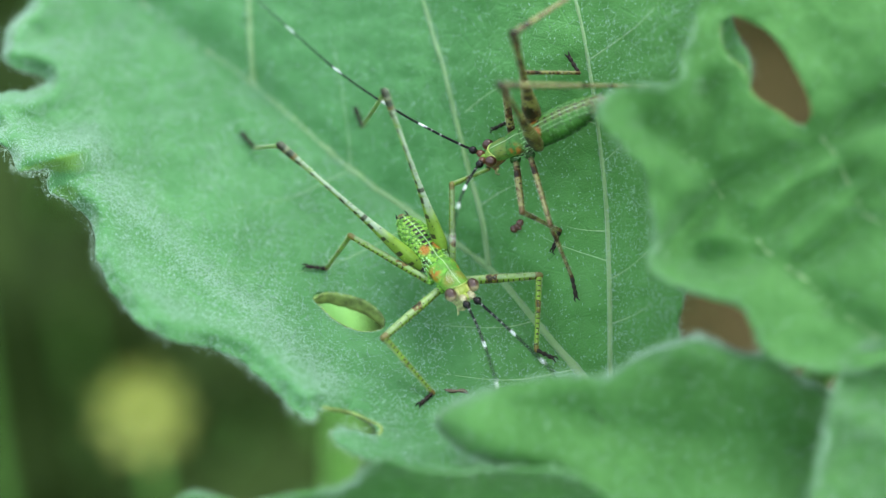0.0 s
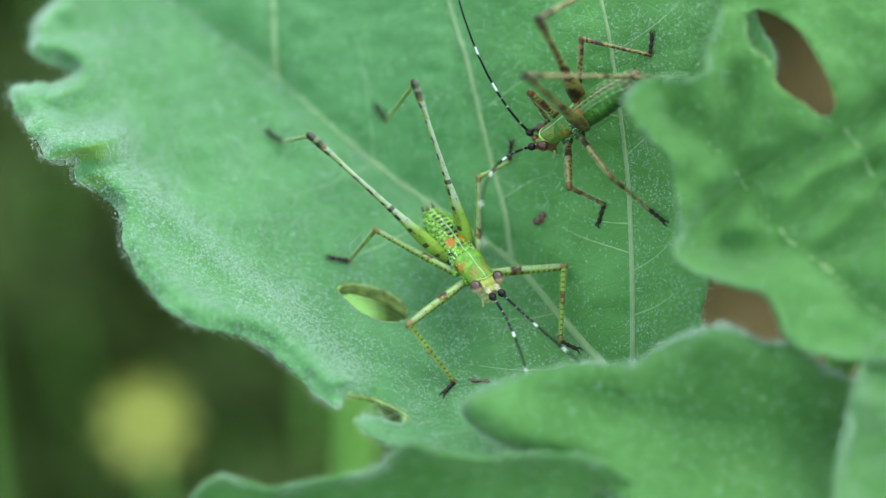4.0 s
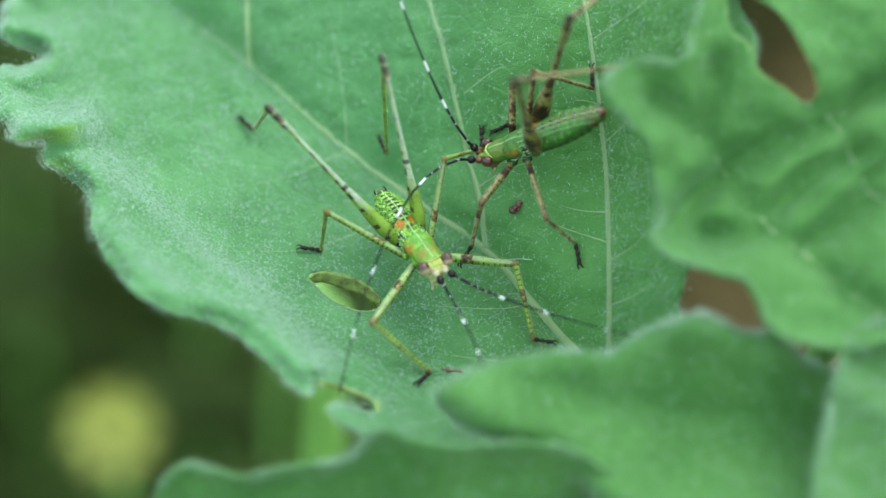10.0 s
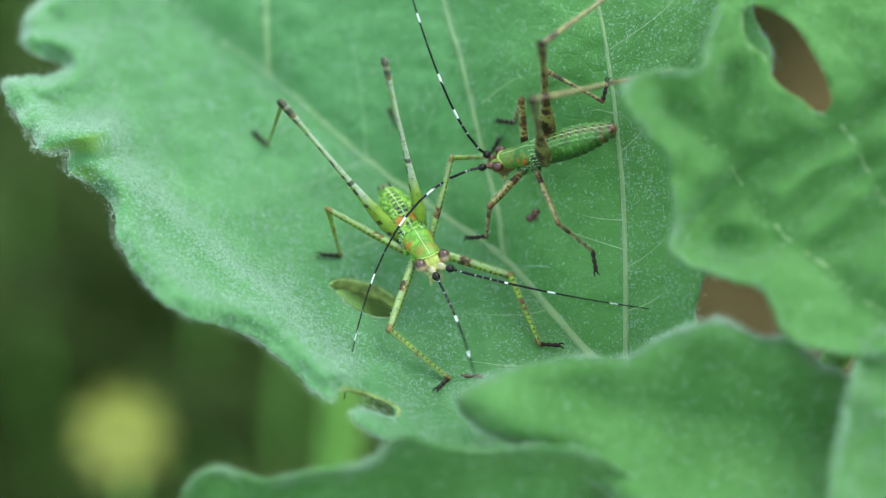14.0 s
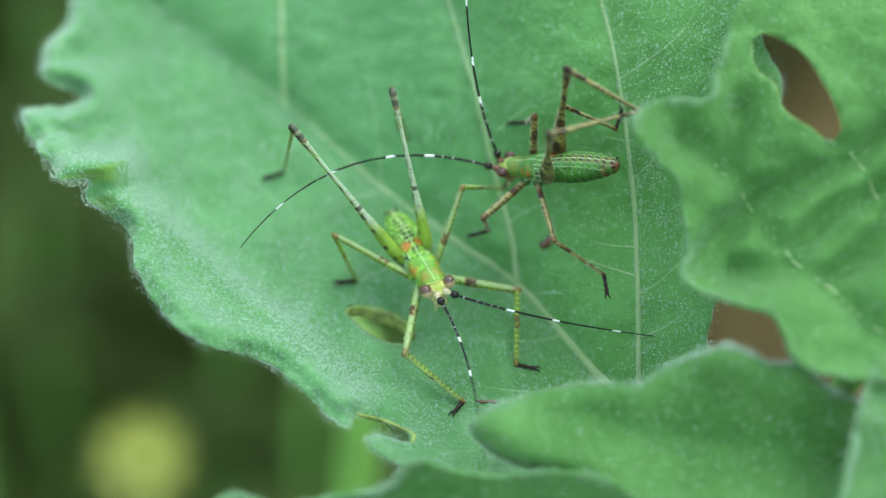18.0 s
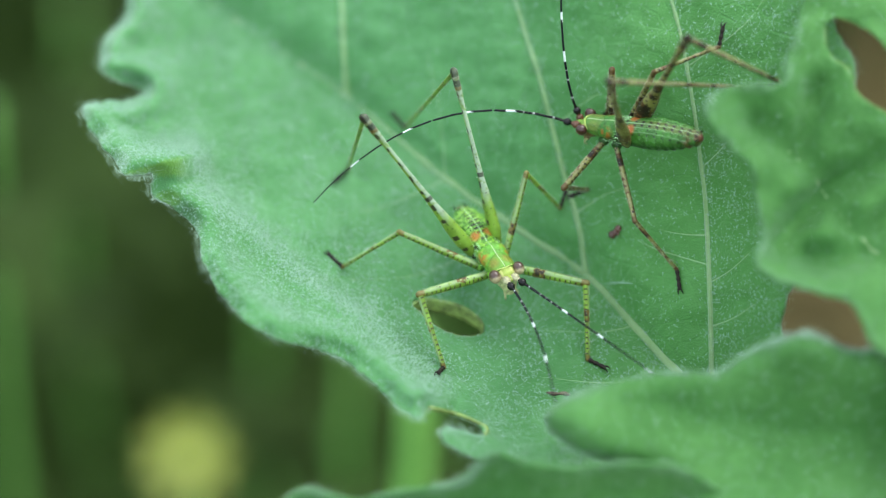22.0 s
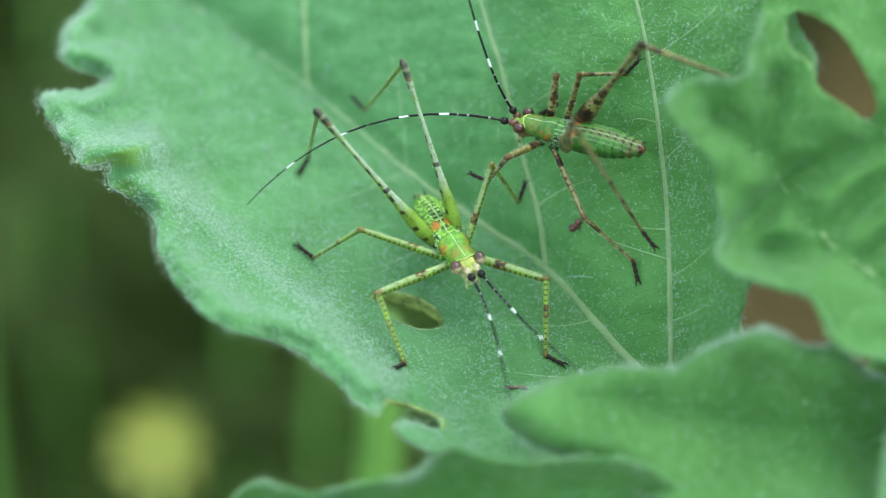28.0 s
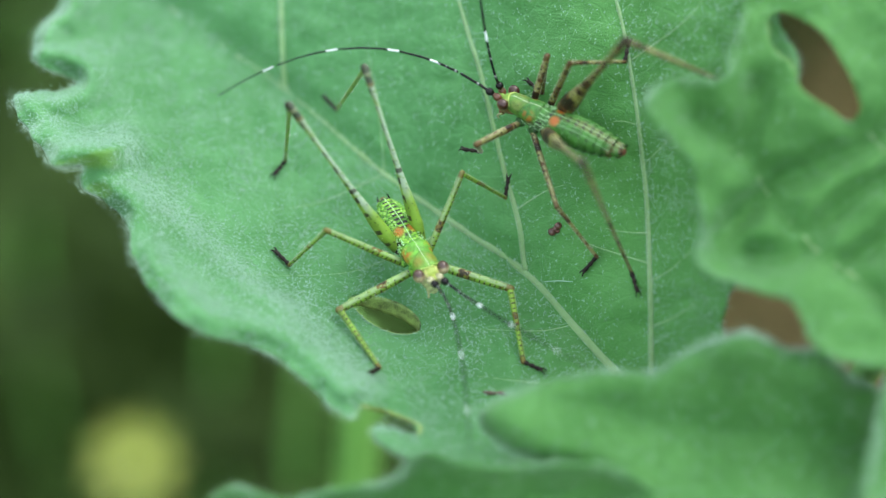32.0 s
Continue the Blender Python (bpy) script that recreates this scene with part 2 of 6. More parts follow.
def tube(path, radii, sides=8):
    """A tube of varying radius along a 3D path, closed at both ends."""
    path = np.asarray(path, dtype=float)
    radii = np.broadcast_to(radii, (len(path),))
    tangent = np.gradient(path, axis=0)
    tangent /= np.linalg.norm(tangent, axis=1)[:, None] + 1e-12
    side = np.cross(tangent, (0.31, 0.17, 0.93))
    side /= np.linalg.norm(side, axis=1)[:, None] + 1e-12
    other = np.cross(tangent, side)
    a = np.linspace(0, 2 * np.pi, sides, endpoint=False)
    ring = path[:, None] + radii[:, None, None] * (np.cos(a)[None, :, None] * side[:, None] + np.sin(a)[None, :, None] * other[:, None])
    faces = []
    for i in range(len(path) - 1):
        for j in range(sides):
            k = (j + 1) % sides
            faces.append([i * sides + j, i * sides + k, (i + 1) * sides + k, (i + 1) * sides + j])
    faces.append(list(range(sides))[::-1])
    faces.append([(len(path) - 1) * sides + j for j in range(sides)])
    return ring.reshape(-1, 3), faces


def merge(pieces):
    verts, faces, base = [], [], 0
    for v, f in pieces:
        verts.append(np.asarray(v).reshape(-1, 3))
        faces += [[base + i for i in q] for q in f]
        base += len(verts[-1])
    return np.concatenate(verts), faces


def ball(center, radii, rings=10, sides=14):
    x = np.linspace(0, np.pi, rings)
    path = np.stack([-np.cos(x), 0 * x, 0 * x], 1)
    a = np.linspace(0, 2 * np.pi, sides, endpoint=False)
    r = np.maximum(np.sin(x), 0.02)
    v = np.stack([np.repeat(path[:, 0], sides), (r[:, None] * np.cos(a)).ravel(), (r[:, None] * np.sin(a)).ravel()], 1)
    faces = [[i * sides + j, i * sides + (j + 1) % sides, (i + 1) * sides + (j + 1) % sides, (i + 1) * sides + j]
             for i in range(rings - 1) for j in range(sides)]
    return v * np.asarray(radii) + np.asarray(center), faces


def within(points, ring):
    """Which points lie inside a closed ring."""
    x, y = points[:, 0], points[:, 1]
    inside = np.zeros(len(points), bool)
    for (x0, y0), (x1, y1) in zip(ring, np.roll(ring, -1, axis=0)):
        if y0 != y1:
            cross = (y0 > y) != (y1 > y)
            inside ^= cross & (x < (x1 - x0) * (y - y0) / (y1 - y0) + x0)
    return inside


def to_ring(points, ring):
    """Distance from each point to a ring or path, and its nearest place."""
    dist, place = np.empty(len(points)), np.empty((len(points), 2))
    for s in range(0, len(points), 4000):
        d = np.linalg.norm(points[s:s + 4000, None] - ring[None], axis=2)
        k = d.argmin(1)
        dist[s:s + 4000], place[s:s + 4000] = d[np.arange(len(k)), k], ring[k]
    return dist, place


def rough_ring(points, count, jag, seed):
    """A leaf margin through control points, with small uneven teeth."""
    ring = spline(points, count, True)
    t = np.roll(ring, -1, 0) - np.roll(ring, 1, 0)
    t /= np.linalg.norm(t, axis=1)[:, None] + 1e-9
    out = np.stack([t[:, 1], -t[:, 0]], 1)
    wobble = np.array([noise.noise((p[0] * 0.9, p[1] * 0.9, seed)) + 0.6 * noise.noise((p[0] * 2.6, p[1] * 2.6, seed + 7)) for p in ring])
    return ring + out * wobble[:, None] * jag


def blade(ring, holes, height, step):
    """A leaf blade as a fine sheet: grid inside the margin, its border drawn to the margin and to the holes."""
    low, high = ring.min(0) - step, ring.max(0) + step
    nx, ny = (np.ceil((high - low) / step).astype(int) + 1)
    gx, gy = np.meshgrid(low[0] + step * np.arange(nx), low[1] + step * np.arange(ny))
    p = np.stack([gx.ravel(), gy.ravel()], 1)
    good = within(p, ring)
    owner = np.where(good, -1, 0)
    for k, h in enumerate(holes):
        bad = within(p, h) & good
        owner[bad] = k + 1
    i = np.arange(nx * ny).reshape(ny, nx)
    quads = np.stack([i[:-1, :-1], i[:-1, 1:], i[1:, 1:], i[1:, :-1]], -1).reshape(-1, 4)
    quads = quads[(owner[quads] < 0).any(1)]
    used = np.unique(quads)
    for k, r in enumerate([ring] + list(holes)):
        sel = used[owner[used] == k]
        if len(sel):
            p[sel] = to_ring(p[sel], r)[1]
    remap = np.full(nx * ny, -1)
    remap[used] = np.arange(len(used))
    p, quads = p[used], remap[quads]
    z = height(p)
    return np.column_stack([p, z]), quads


def hairs_on(verts, quads, ring, height, count, rng, size=0.34, edge=0, sparse=None):
    """Short star-shaped hairs standing on a blade, and a fringe along its margin."""
    a, b, c = verts[quads[:, 0]], verts[quads[:, 1]], verts[quads[:, 3]]
    area = np.linalg.norm(np.cross(b - a, c - a), axis=1)
    if sparse is not None:
        area = area * sparse((a + c) / 2)
    k = rng.choice(len(quads), count, p=area / area.sum())
    u, w = rng.random((2, count, 1))
    root = a[k] + u * (b[k] - a[k]) + w * (c[k] - a[k])
    normal = np.cross(b[k] - a[k], c[k] - a[k])
    normal /= np.linalg.norm(normal, axis=1)[:, None] + 1e-9
    roots, ways, sizes = [], [], []
    grown = size * (0.45 + 1.1 * rng.random(count) ** 2)
    for arm in range(6):
        roots.append(root + normal * 0.06)
        ways.append(normal * 0.45 + rng.normal(0, 0.7, (count, 3)))
        sizes.append(grown * rng.uniform(0.6, 1.2, count))
    if edge:
        tufts = np.array([0.15 + max(0.0, noise.noise((p[0] * 0.5, p[1] * 0.5, 2.7)) + 0.35) for p in ring])
        k = rng.choice(len(ring), edge, p=tufts / tufts.sum())
        t = np.roll(ring, -2, 0)[k] - np.roll(ring, 2, 0)[k]
        t /= np.linalg.norm(t, axis=1)[:, None] + 1e-9
        q = ring[k] + rng.normal(0, 0.25, (edge, 2))
        roots.append(np.column_stack([q, height(q)]))
        ways.append(np.column_stack([t[:, 1], -t[:, 0], np.full(edge, 0.5)]) + rng.normal(0, 0.6, (edge, 3)))
        sizes.append(size * rng.uniform(0.4, 1.2, edge))
    root, way, length = np.concatenate(roots), np.concatenate(ways), np.concatenate(sizes)
    way /= np.linalg.norm(way, axis=1)[:, None] + 1e-9
    side = np.cross(way, rng.normal(0, 1, way.shape))
    side /= np.linalg.norm(side, axis=1)[:, None] + 1e-9
    side *= 0.017
    v = np.stack([root - side, root + side, root + way * length[:, None]], 1).reshape(-1, 3)
    return v, np.arange(len(v)).reshape(-1, 3)


# ---- ground and what grows behind ----
def ground():
    rng = np.random.default_rng(5)
    n = 90
    r = np.concatenate([[0], np.geomspace(0.05, 60, 60)])
    a = np.linspace(0, 2 * np.pi, n, endpoint=False)
    verts, faces = [(0, 0, 0)], []
    for i, q in enumerate(r[1:]):
        for b in a:
            x, y = q * math.cos(b), q * math.sin(b)
            verts.append((x, y, 0.02 * noise.noise((x * 4, y * 4, 1)) + 0.006 * noise.noise((x * 25, y * 25, 2))))
    for j in range(n):
        faces.append([0, 1 + j, 1 + (j + 1) % n])
    for i in range(len(r) - 2):
        for j in range(n):
            k = (j + 1) % n
            faces.append([1 + i * n + j, 1 + (i + 1) * n + j, 1 + (i + 1) * n + k, 1 + i * n + k])
    ob = new("ground", mesh_of("ground", verts, faces, 1.0))
    ob.data.materials.append(SOIL)
    tagged(ob, "bare brown soil with dry litter under the plants", "ground", kind="structure")


def litter():
    rng = np.random.default_rng(8)
    pieces = []
    for _ in range(2500):
        x, y = rng.normal(0.15, 0.45), rng.normal(0.7, 0.5)
        a, l, w = rng.uniform(0, 6.28), rng.uniform(0.01, 0.05), rng.uniform(0.003, 0.012)
        c, s = math.cos(a), math.sin(a)
        z = 0.012 + rng.uniform(0, 0.015)
        q = np.array([(-l, 0, 0), (0, -w, 0.004), (l, 0, rng.uniform(0, 0.01)), (0, w, 0.004)])
        pieces.append((np.stack([x + q[:, 0] * c - q[:, 1] * s, y + q[:, 0] * s + q[:, 1] * c, z + q[:, 2]], 1), [[0, 1, 2, 3]]))
    v, f = merge(pieces)
    ob = new("leaf_litter", mesh_of("leaf_litter", v, f, 1.0))
    ob.data.materials.append(LITTER)
    tagged(ob, "scattered dry brown leaf litter on the soil", "litter", kind="stuff")


def grass():
    rng = np.random.default_rng(11)
    pieces = []
    while len(pieces) < 10500:
        x, y = rng.normal(-0.28, 0.32), rng.normal(0.65, 0.36)
        if rng.random() < 0.3:
            x, y = rng.normal(0, 1.6), rng.normal(0.6, 1.6)
        thin = noise.noise((x * 2.2, y * 2.2, 4)) + 1.2 / (1 + math.exp(-(x - 0.02 - 0.1 * y - 0.12 * noise.noise((x * 3, y * 3, 9))) / 0.025)) - 0.25
        if rng.random() < thin * 1.2 or (abs(x) < 0.14 and -0.3 < y < 0.11):
            continue
        h, w, a = rng.uniform(0.12, 0.40), rng.uniform(0.003, 0.007), rng.uniform(0, 6.28)
        lean = rng.uniform(0.02, 0.14)
        c, s = math.cos(a), math.sin(a)
        v = []
        for u in (0, 0.35, 0.7, 1.0):
            px, py, pz = x + lean * c * u * u, y + lean * s * u * u, h * u * (1 - 0.15 * u)
            k = w * (1 - u) + 0.0002
            v += [(px - s * k, py + c * k, pz), (px + s * k, py - c * k, pz)]
        pieces.append((v, [[0, 1, 3, 2], [2, 3, 5, 4], [4, 5, 7, 6]]))
    v, f = merge(pieces)
    ob = new("grass", mesh_of("grass", v, f, 1.0))
    ob.data.materials.append(LEAF_WEED)
    tagged(ob, "dark green grass and weed blades, out of focus", "grass", kind="stuff")


def weed(where, height, leaves, seed, lean=(0, 0), skin=LEAF_WEED, label="dark green leafy weed growing from the soil"):
    rng = np.random.default_rng(seed)
    ob = thing("weed", Matrix.Translation(where), label, "weed", "weeds behind the leaf")
    top = np.array((lean[0], lean[1], height)) * 1000
    path = spline([(0, 0, -5), top * 0.4 + (6, 2, 0), top * 0.75 - (3, 2, 0), top], 24)
    part("stem", mesh_of("stem", *tube(path, np.linspace(2.2, 0.9, 24))), STALK, ob)
    for i in range(leaves):
        u = rng.uniform(0.25, 1.0)
        base = path[int(u * 23)]
        a, l, w = i * 2.4 + rng.uniform(-0.4, 0.4), rng.uniform(30, 65), rng.uniform(12, 24)
        c, s = math.cos(a), math.sin(a)
        droop = rng.uniform(-0.3, 0.5)
        v, f = [], []
        for k in range(9):
            t = k / 8
            half = w * math.sin(math.pi * min(1, 0.06 + t * 0.94)) ** 0.8 * (1 - 0.4 * t) * 0.5 + 0.2
            r, z = l * t, l * (0.55 * t - (0.6 + droop) * t * t)
            for side in (-1, 0, 1):
                q = half * side
                v.append((base[0] + c * r - s * q, base[1] + s * r + c * q, base[2] + z + abs(side) * half * 0.3))
            if k:
                for j in (0, 1):
                    f.append([3 * k - 3 + j, 3 * k - 2 + j, 3 * k + 1 + j, 3 * k + j])
        part("leaf", mesh_of("leaf", v, f), skin, ob)
    return ob


def stage(x, y, z):
    """A place in the world from the close-up stage's millimetres."""
    return STAGE @ Vector((x * MM, y * MM, z * MM))


def yellow_flower(where):
    ob = thing("yellow_flower", Matrix.Translation((where.x, where.y, 0.0)), "pale yellow round flower on a thin green stem, out of focus", "flower")
    h = where.z * 1000
    path = spline([(0, 0, -5), (4, 6, h * 0.5), (0, 0, h)], 20)
    part("stem", mesh_of("stem", *tube(path, np.linspace(1.6, 0.9, 20))), STALK, ob)
    part("flower_centre", mesh_of("flower_centre", *ball((0, -0.5, h + 0.5), (3.0, 2.6, 2.6))), PETAL, ob)
    away = (STAGE.to_3x3() @ Vector((0, 0, 1)))
    turn = away.to_track_quat("Z", "Y").to_matrix()
    for i in range(9):
        a = i * 2 * math.pi / 9
        v, f = [], []
        for k in range(6):
            t = k / 5
            half = 1.9 * math.sin(math.pi * (0.12 + 0.8 * t))
            for side in (-1, 0, 1):
                p = Vector((math.cos(a) * (1 + 6.4 * t) - math.sin(a) * half * side, math.sin(a) * (1 + 6.4 * t) + math.cos(a) * half * side, 2.5 * t * t - 0.5 * abs(side)))
                v.append(turn @ p + Vector((0, 0, h)))
            if k:
                for j in (0, 1):
                    f.append([3 * k - 3 + j, 3 * k - 2 + j, 3 * k + 1 + j, 3 * k + j])
        part("petal", mesh_of("petal", v, f), PETAL, ob)
    return ob


ground()
litter()
grass()
yellow_flower(stage(-44.9, -24.5, -158.0))
for k, (x, y, z, h) in enumerate(((-80, 10, -190, 0.40), (-45, 35, -230, 0.42), (-120, -10, -260, 0.36), (-20, -10, -200, 0.34), (-95, 45, -330, 0.44),
                                  (-60, -60, -260, 0.24), (0, 20, -330, 0.34), (-30, 60, -200, 0.44), (20, -60, -230, 0.2))):
    p = stage(x, y, z)
    weed((p.x, p.y, 0.0), max(0.12, p.z + 0.02), 12, 30 + k, (0.01 * (k % 3), 0.01))
p = stage(-104, -46, -165)
weed((p.x, p.y, 0.0), max(0.12, p.z), 8, 77, (0.0, 0.0), LEAF_PALE, "pale green leafy weed, far out of focus")


# ---- the plant whose leaves carry the insects ----
def far_leaf(p):
    """How the broad leaf cups: its depth over the stage, millimetres."""
    x, y = p[:, 0] / 20, p[:, 1] / 20
    return (-6.72 + 5.54 * x - 5.46 * y + 6.67 * x * x + 9.22 * x * y + 7.84 * y * y
            - 0.35 * x ** 3 - 4.35 * x * x * y - 3.96 * x * y * y - 3.26 * y ** 3)


def puckers(p, scale, depth, seed):
    return depth * np.array([noise.noise((q[0] * scale, q[1] * scale, seed)) for q in p])


def quilt(p, scale, depth):
    """Swellings between the fine veins."""
    out = np.empty(len(p))
    for i, q in enumerate(p):
        d = noise.voronoi((q[0] * scale + 0.25 * noise.noise((q[0] * 0.3, q[1] * 0.3, 7)), q[1] * scale, 0.37))[0]
        out[i] = min(1.0, (d[1] - d[0]) * 2.2)
    return depth * out


def leaf_part(name, plant, ring, holes, height, step, material, label, seed, hair=0, fringe=0, hair_size=0.34, sparse=None):
    verts, quads = blade(ring, holes, height, step)
    ob = part(name, mesh_of(name, verts, quads), material, plant, label)
    thick = ob.modifiers.new("thickness", "SOLIDIFY")
    thick.thickness, thick.offset = 0.28 * MM, -1.0
    if hair:
        v, f = hairs_on(verts, quads, ring, height, hair, np.random.default_rng(seed), hair_size, fringe, sparse)
        part("leaf_hairs", mesh_of("leaf_hairs", v, f), HAIR, ob, "fine whitish hairs", "stuff")
    return ob


def vein_on(leaf, points, height, radii, rise=0.02):
    p = spline(points, 60)
    path = np.column_stack([p, height(p) + rise])
    part("vein", mesh_of("vein", *tube(path, np.linspace(*radii, 60), 7)), VEIN, leaf, "pale raised vein")


plant = thing("leafy_plant", STAGE, "plant with broad grey-green hairy leaves, chewed holes and ragged margins", "plant")

MAIN_VEIN = [(14.5, -14.5), (11.7, -10.5), (8.5, -6.7), (4.4, -1.9), (-1.8, 2.6), (-8.5, 7.4), (-17.8, 15.5), (-24, 20), (-32, 26)]
SIDE_VEINS = [[(4.2, -1.5), (3.5, 3.1), (2.2, 7.8), (0.2, 16.1), (-0.9, 19.7), (-3, 27), (-6, 36)],
              [(-17.8, 15.5), (-18.1, 20.5), (-18.4, 26), (-19.5, 34)],
              [(14.5, -14.5), (14.6, -9.0), (14.6, -3), (14.4, 3.0), (13.9, 8.5), (12.8, 16.6), (11.2, 24), (8, 34)],
              [(8.6, -6.2), (5.5, -6.9), (0.6, -6.8), (-4.4, -6.4)],
              [(14.4, -1.0), (9.5, 0.8), (7.5, 2.6)],
              [(12.8, 16.6), (17.5, 20), (20, 24)],
              [(14.5, 1.6), (12.0, 1.8), (9.4, 2.6)], [(14.6, -2.6), (16.4, -1.4), (18.6, 0.9)], [(13.6, 11.0), (12.1, 11.4), (10.2, 11.2)],
              [(14.6, -6.5), (16.6, -5.6), (19.0, -3.8)], [(13.9, 7.5), (15.4, 9.0), (17.0, 11.2)], [(3.4, 4.0), (6.0, 5.6), (8.6, 6.2)],
              [(11.7, -10.5), (6.0, -11.4), (0.5, -11.0), (-5.5, -10.2)], [(2.0, 12.4), (4.8, 14.4), (7.4, 15.0)],
              [(-8.5, 7.4), (-14.5, 4.6), (-21.0, 3.6)], [(-8.5, 7.4), (-8.9, 12.0), (-10.0, 18.0), (-12.2, 25.0)],
              [(-1.9, 2.8), (-8, -0.5), (-13, -2.0), (-22, -2.2)]]
VALLEY = spline(MAIN_VEIN, 120)
BRANCHES = np.vstack([spline(line, 120) for line in (SIDE_VEINS[0], SIDE_VEINS[1], SIDE_VEINS[2])])
CREST = spline([(-31.8, 8.8), (-30.7, 6.3), (-26.5, 2.2), (-21.5, -2.4), (-16.5, -6.0), (-12.5, -9.6), (-10.5, -12.0)], 160)

far_ring = rough_ring([(-39.1, 23.8), (-40.4, 22.0), (-40.9, 19.0), (-40.1, 17.1), (-37.4, 16.2), (-36.5, 15.5), (-37.6, 14.7), (-41.7, 13.9),
                       (-40.7, 11.6), (-38.8, 9.3), (-36.6, 6.8), (-34.4, 7.0), (-34.6, 5.4), (-33.1, 4.4), (-30.5, 1.8), (-29.8, -0.8),
                       (-28.0, -3.6), (-26.1, -5.7), (-23.3, -7.5), (-21.1, -8.0), (-17.8, -9.1), (-14.9, -11.3), (-12.6, -13.4), (-11.0, -14.3),
                       (-10.3, -13.3), (-7.9, -14.0), (-5.3, -15.2), (-5.5, -15.8), (-7.2, -15.4), (-8.7, -15.0), (-9.2, -15.6), (-8.2, -16.6), (-5.5, -17.8), (-1, -19), (8, -19), (17, -17), (20, -10), (20.0, -6.0), (21.2, -2.0),
                       (24.0, 6.0), (25.6, 14.0), (24.4, 18.8), (20, 29), (6, 42), (-14, 46), (-32, 38), (-38.5, 29)], 1500, 0.16, 3)
chewed = rough_ring([(-11.7, -4.2), (-10.2, -3.8), (-7.2, -4.5), (-5.4, -5.8), (-5.2, -6.9), (-7.2, -7.3), (-9.6, -6.3)], 160, 0.06, 9)


FOLD = spline([(-36.9, 6.9), (-35.0, 7.5), (-33.2, 8.3), (-31.6, 8.9)], 60)


def fold(p):
    """A pleat of the margin: the upper lobe rises to a crest and drops steeply to the lower one."""
    way = FOLD[-1] - FOLD[0]
    way /= np.linalg.norm(way)
    along = (p - FOLD[0]) @ way / np.linalg.norm(FOLD[-1] - FOLD[0])
    off = (p - FOLD[0]) @ np.array([-way[1], way[0]]) + 0.25
    rise = np.where(off > 0, np.exp(-(off / 2.6) ** 2), np.maximum(0, 1 + off / 1.9))
    ends = 1 / (1 + np.exp((along - 1.15) * 9)) / (1 + np.exp((-0.25 - along) * 9))
    return 3.9 * rise * ends


def far_height(p):
    d, _ = to_ring(p, VALLEY)
    m, _ = to_ring(p, far_ring)
    b, _ = to_ring(p, BRANCHES)
    z = far_leaf(p) - 1.0 * np.exp(-(d / 1.6) ** 2) - 0.7 * np.exp(-(d / 3.6) ** 2) - 0.6 * np.exp(-(b / 1.7) ** 2) + puckers(p, 0.16, 0.7, 3) + puckers(p, 0.55, 0.22, 5)
    left = 1 / (1 + np.exp((p[:, 0] + 15) / 3))
    lip = 1 / (1 + np.exp((p[:, 0] + 9) / 1.5))
    c, _ = to_ring(p, CREST)
    z = z + 1.5 * np.exp(-(c / 1.2) ** 2) + quilt(p, 0.30, 0.18)
    return z + left * 1.6 * np.exp(-((m - 2.0) / 2.8) ** 2) + lip * 2.2 * np.exp(-((m - 1.5) / 1.1) ** 2) + (0.8 + 1.3 * left) * np.exp(-m / 1.3) * puckers(p, 0.42, 1.0, 12) + fold(p)


def far_down(p):
    """The down is dense on the crest and right of the side vein, thin above the main vein, and wanting on the pleat's wall."""
    way = p[:, 1] - np.interp(p[:, 0], VALLEY[::-1, 0], VALLEY[::-1, 1])
    near = to_ring(p[:, :2], CREST)[0]
    ribs = to_ring(p[:, :2], np.vstack([VALLEY, spline(SIDE_VEINS[0], 120), spline(SIDE_VEINS[2], 120)]))[0]
    patch = np.array([max(0.25, 1 + 1.6 * noise.noise((q[0] * 0.35, q[1] * 0.35, 8))) for q in p])
    off = p[:, 1] - 0.36 * (p[:, 0] + 34)
    wall = (p[:, 0] < -31.6) & (p[:, 0] > -37) & (off < 8.05) & (off > 5.6)
    down = np.where(way < 0, 0.55, np.where(p[:, 0] > 14, 0.45, 0.15)) * patch
    return (down + 1.3 * np.exp(-(near / 1.3) ** 2) + 0.7 * np.exp(-(ribs / 0.45) ** 2)) * np.where(wall, 0.03, 1.0)


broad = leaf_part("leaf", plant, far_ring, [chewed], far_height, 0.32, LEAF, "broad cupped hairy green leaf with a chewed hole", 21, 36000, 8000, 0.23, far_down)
vein_on(broad, MAIN_VEIN, far_height, (0.52, 0.24), -0.26)
for k, line in enumerate(SIDE_VEINS):
    vein_on(broad, line, far_height, ((0.31, 0.17) if k < 3 else (0.09, 0.03)), -0.10 if k < 3 else -0.05)
rim = np.vstack([chewed, chewed[:1]])
part("chewed_rim", mesh_of("chewed_rim", *tube(np.column_stack([rim, far_height(rim) - 0.25]), 0.085 + 0.05 * np.array([noise.noise((q[0] * 1.3, q[1] * 1.3, 5)) for q in rim]), 8)), EATEN, broad, "yellowish chewed rim of the hole")
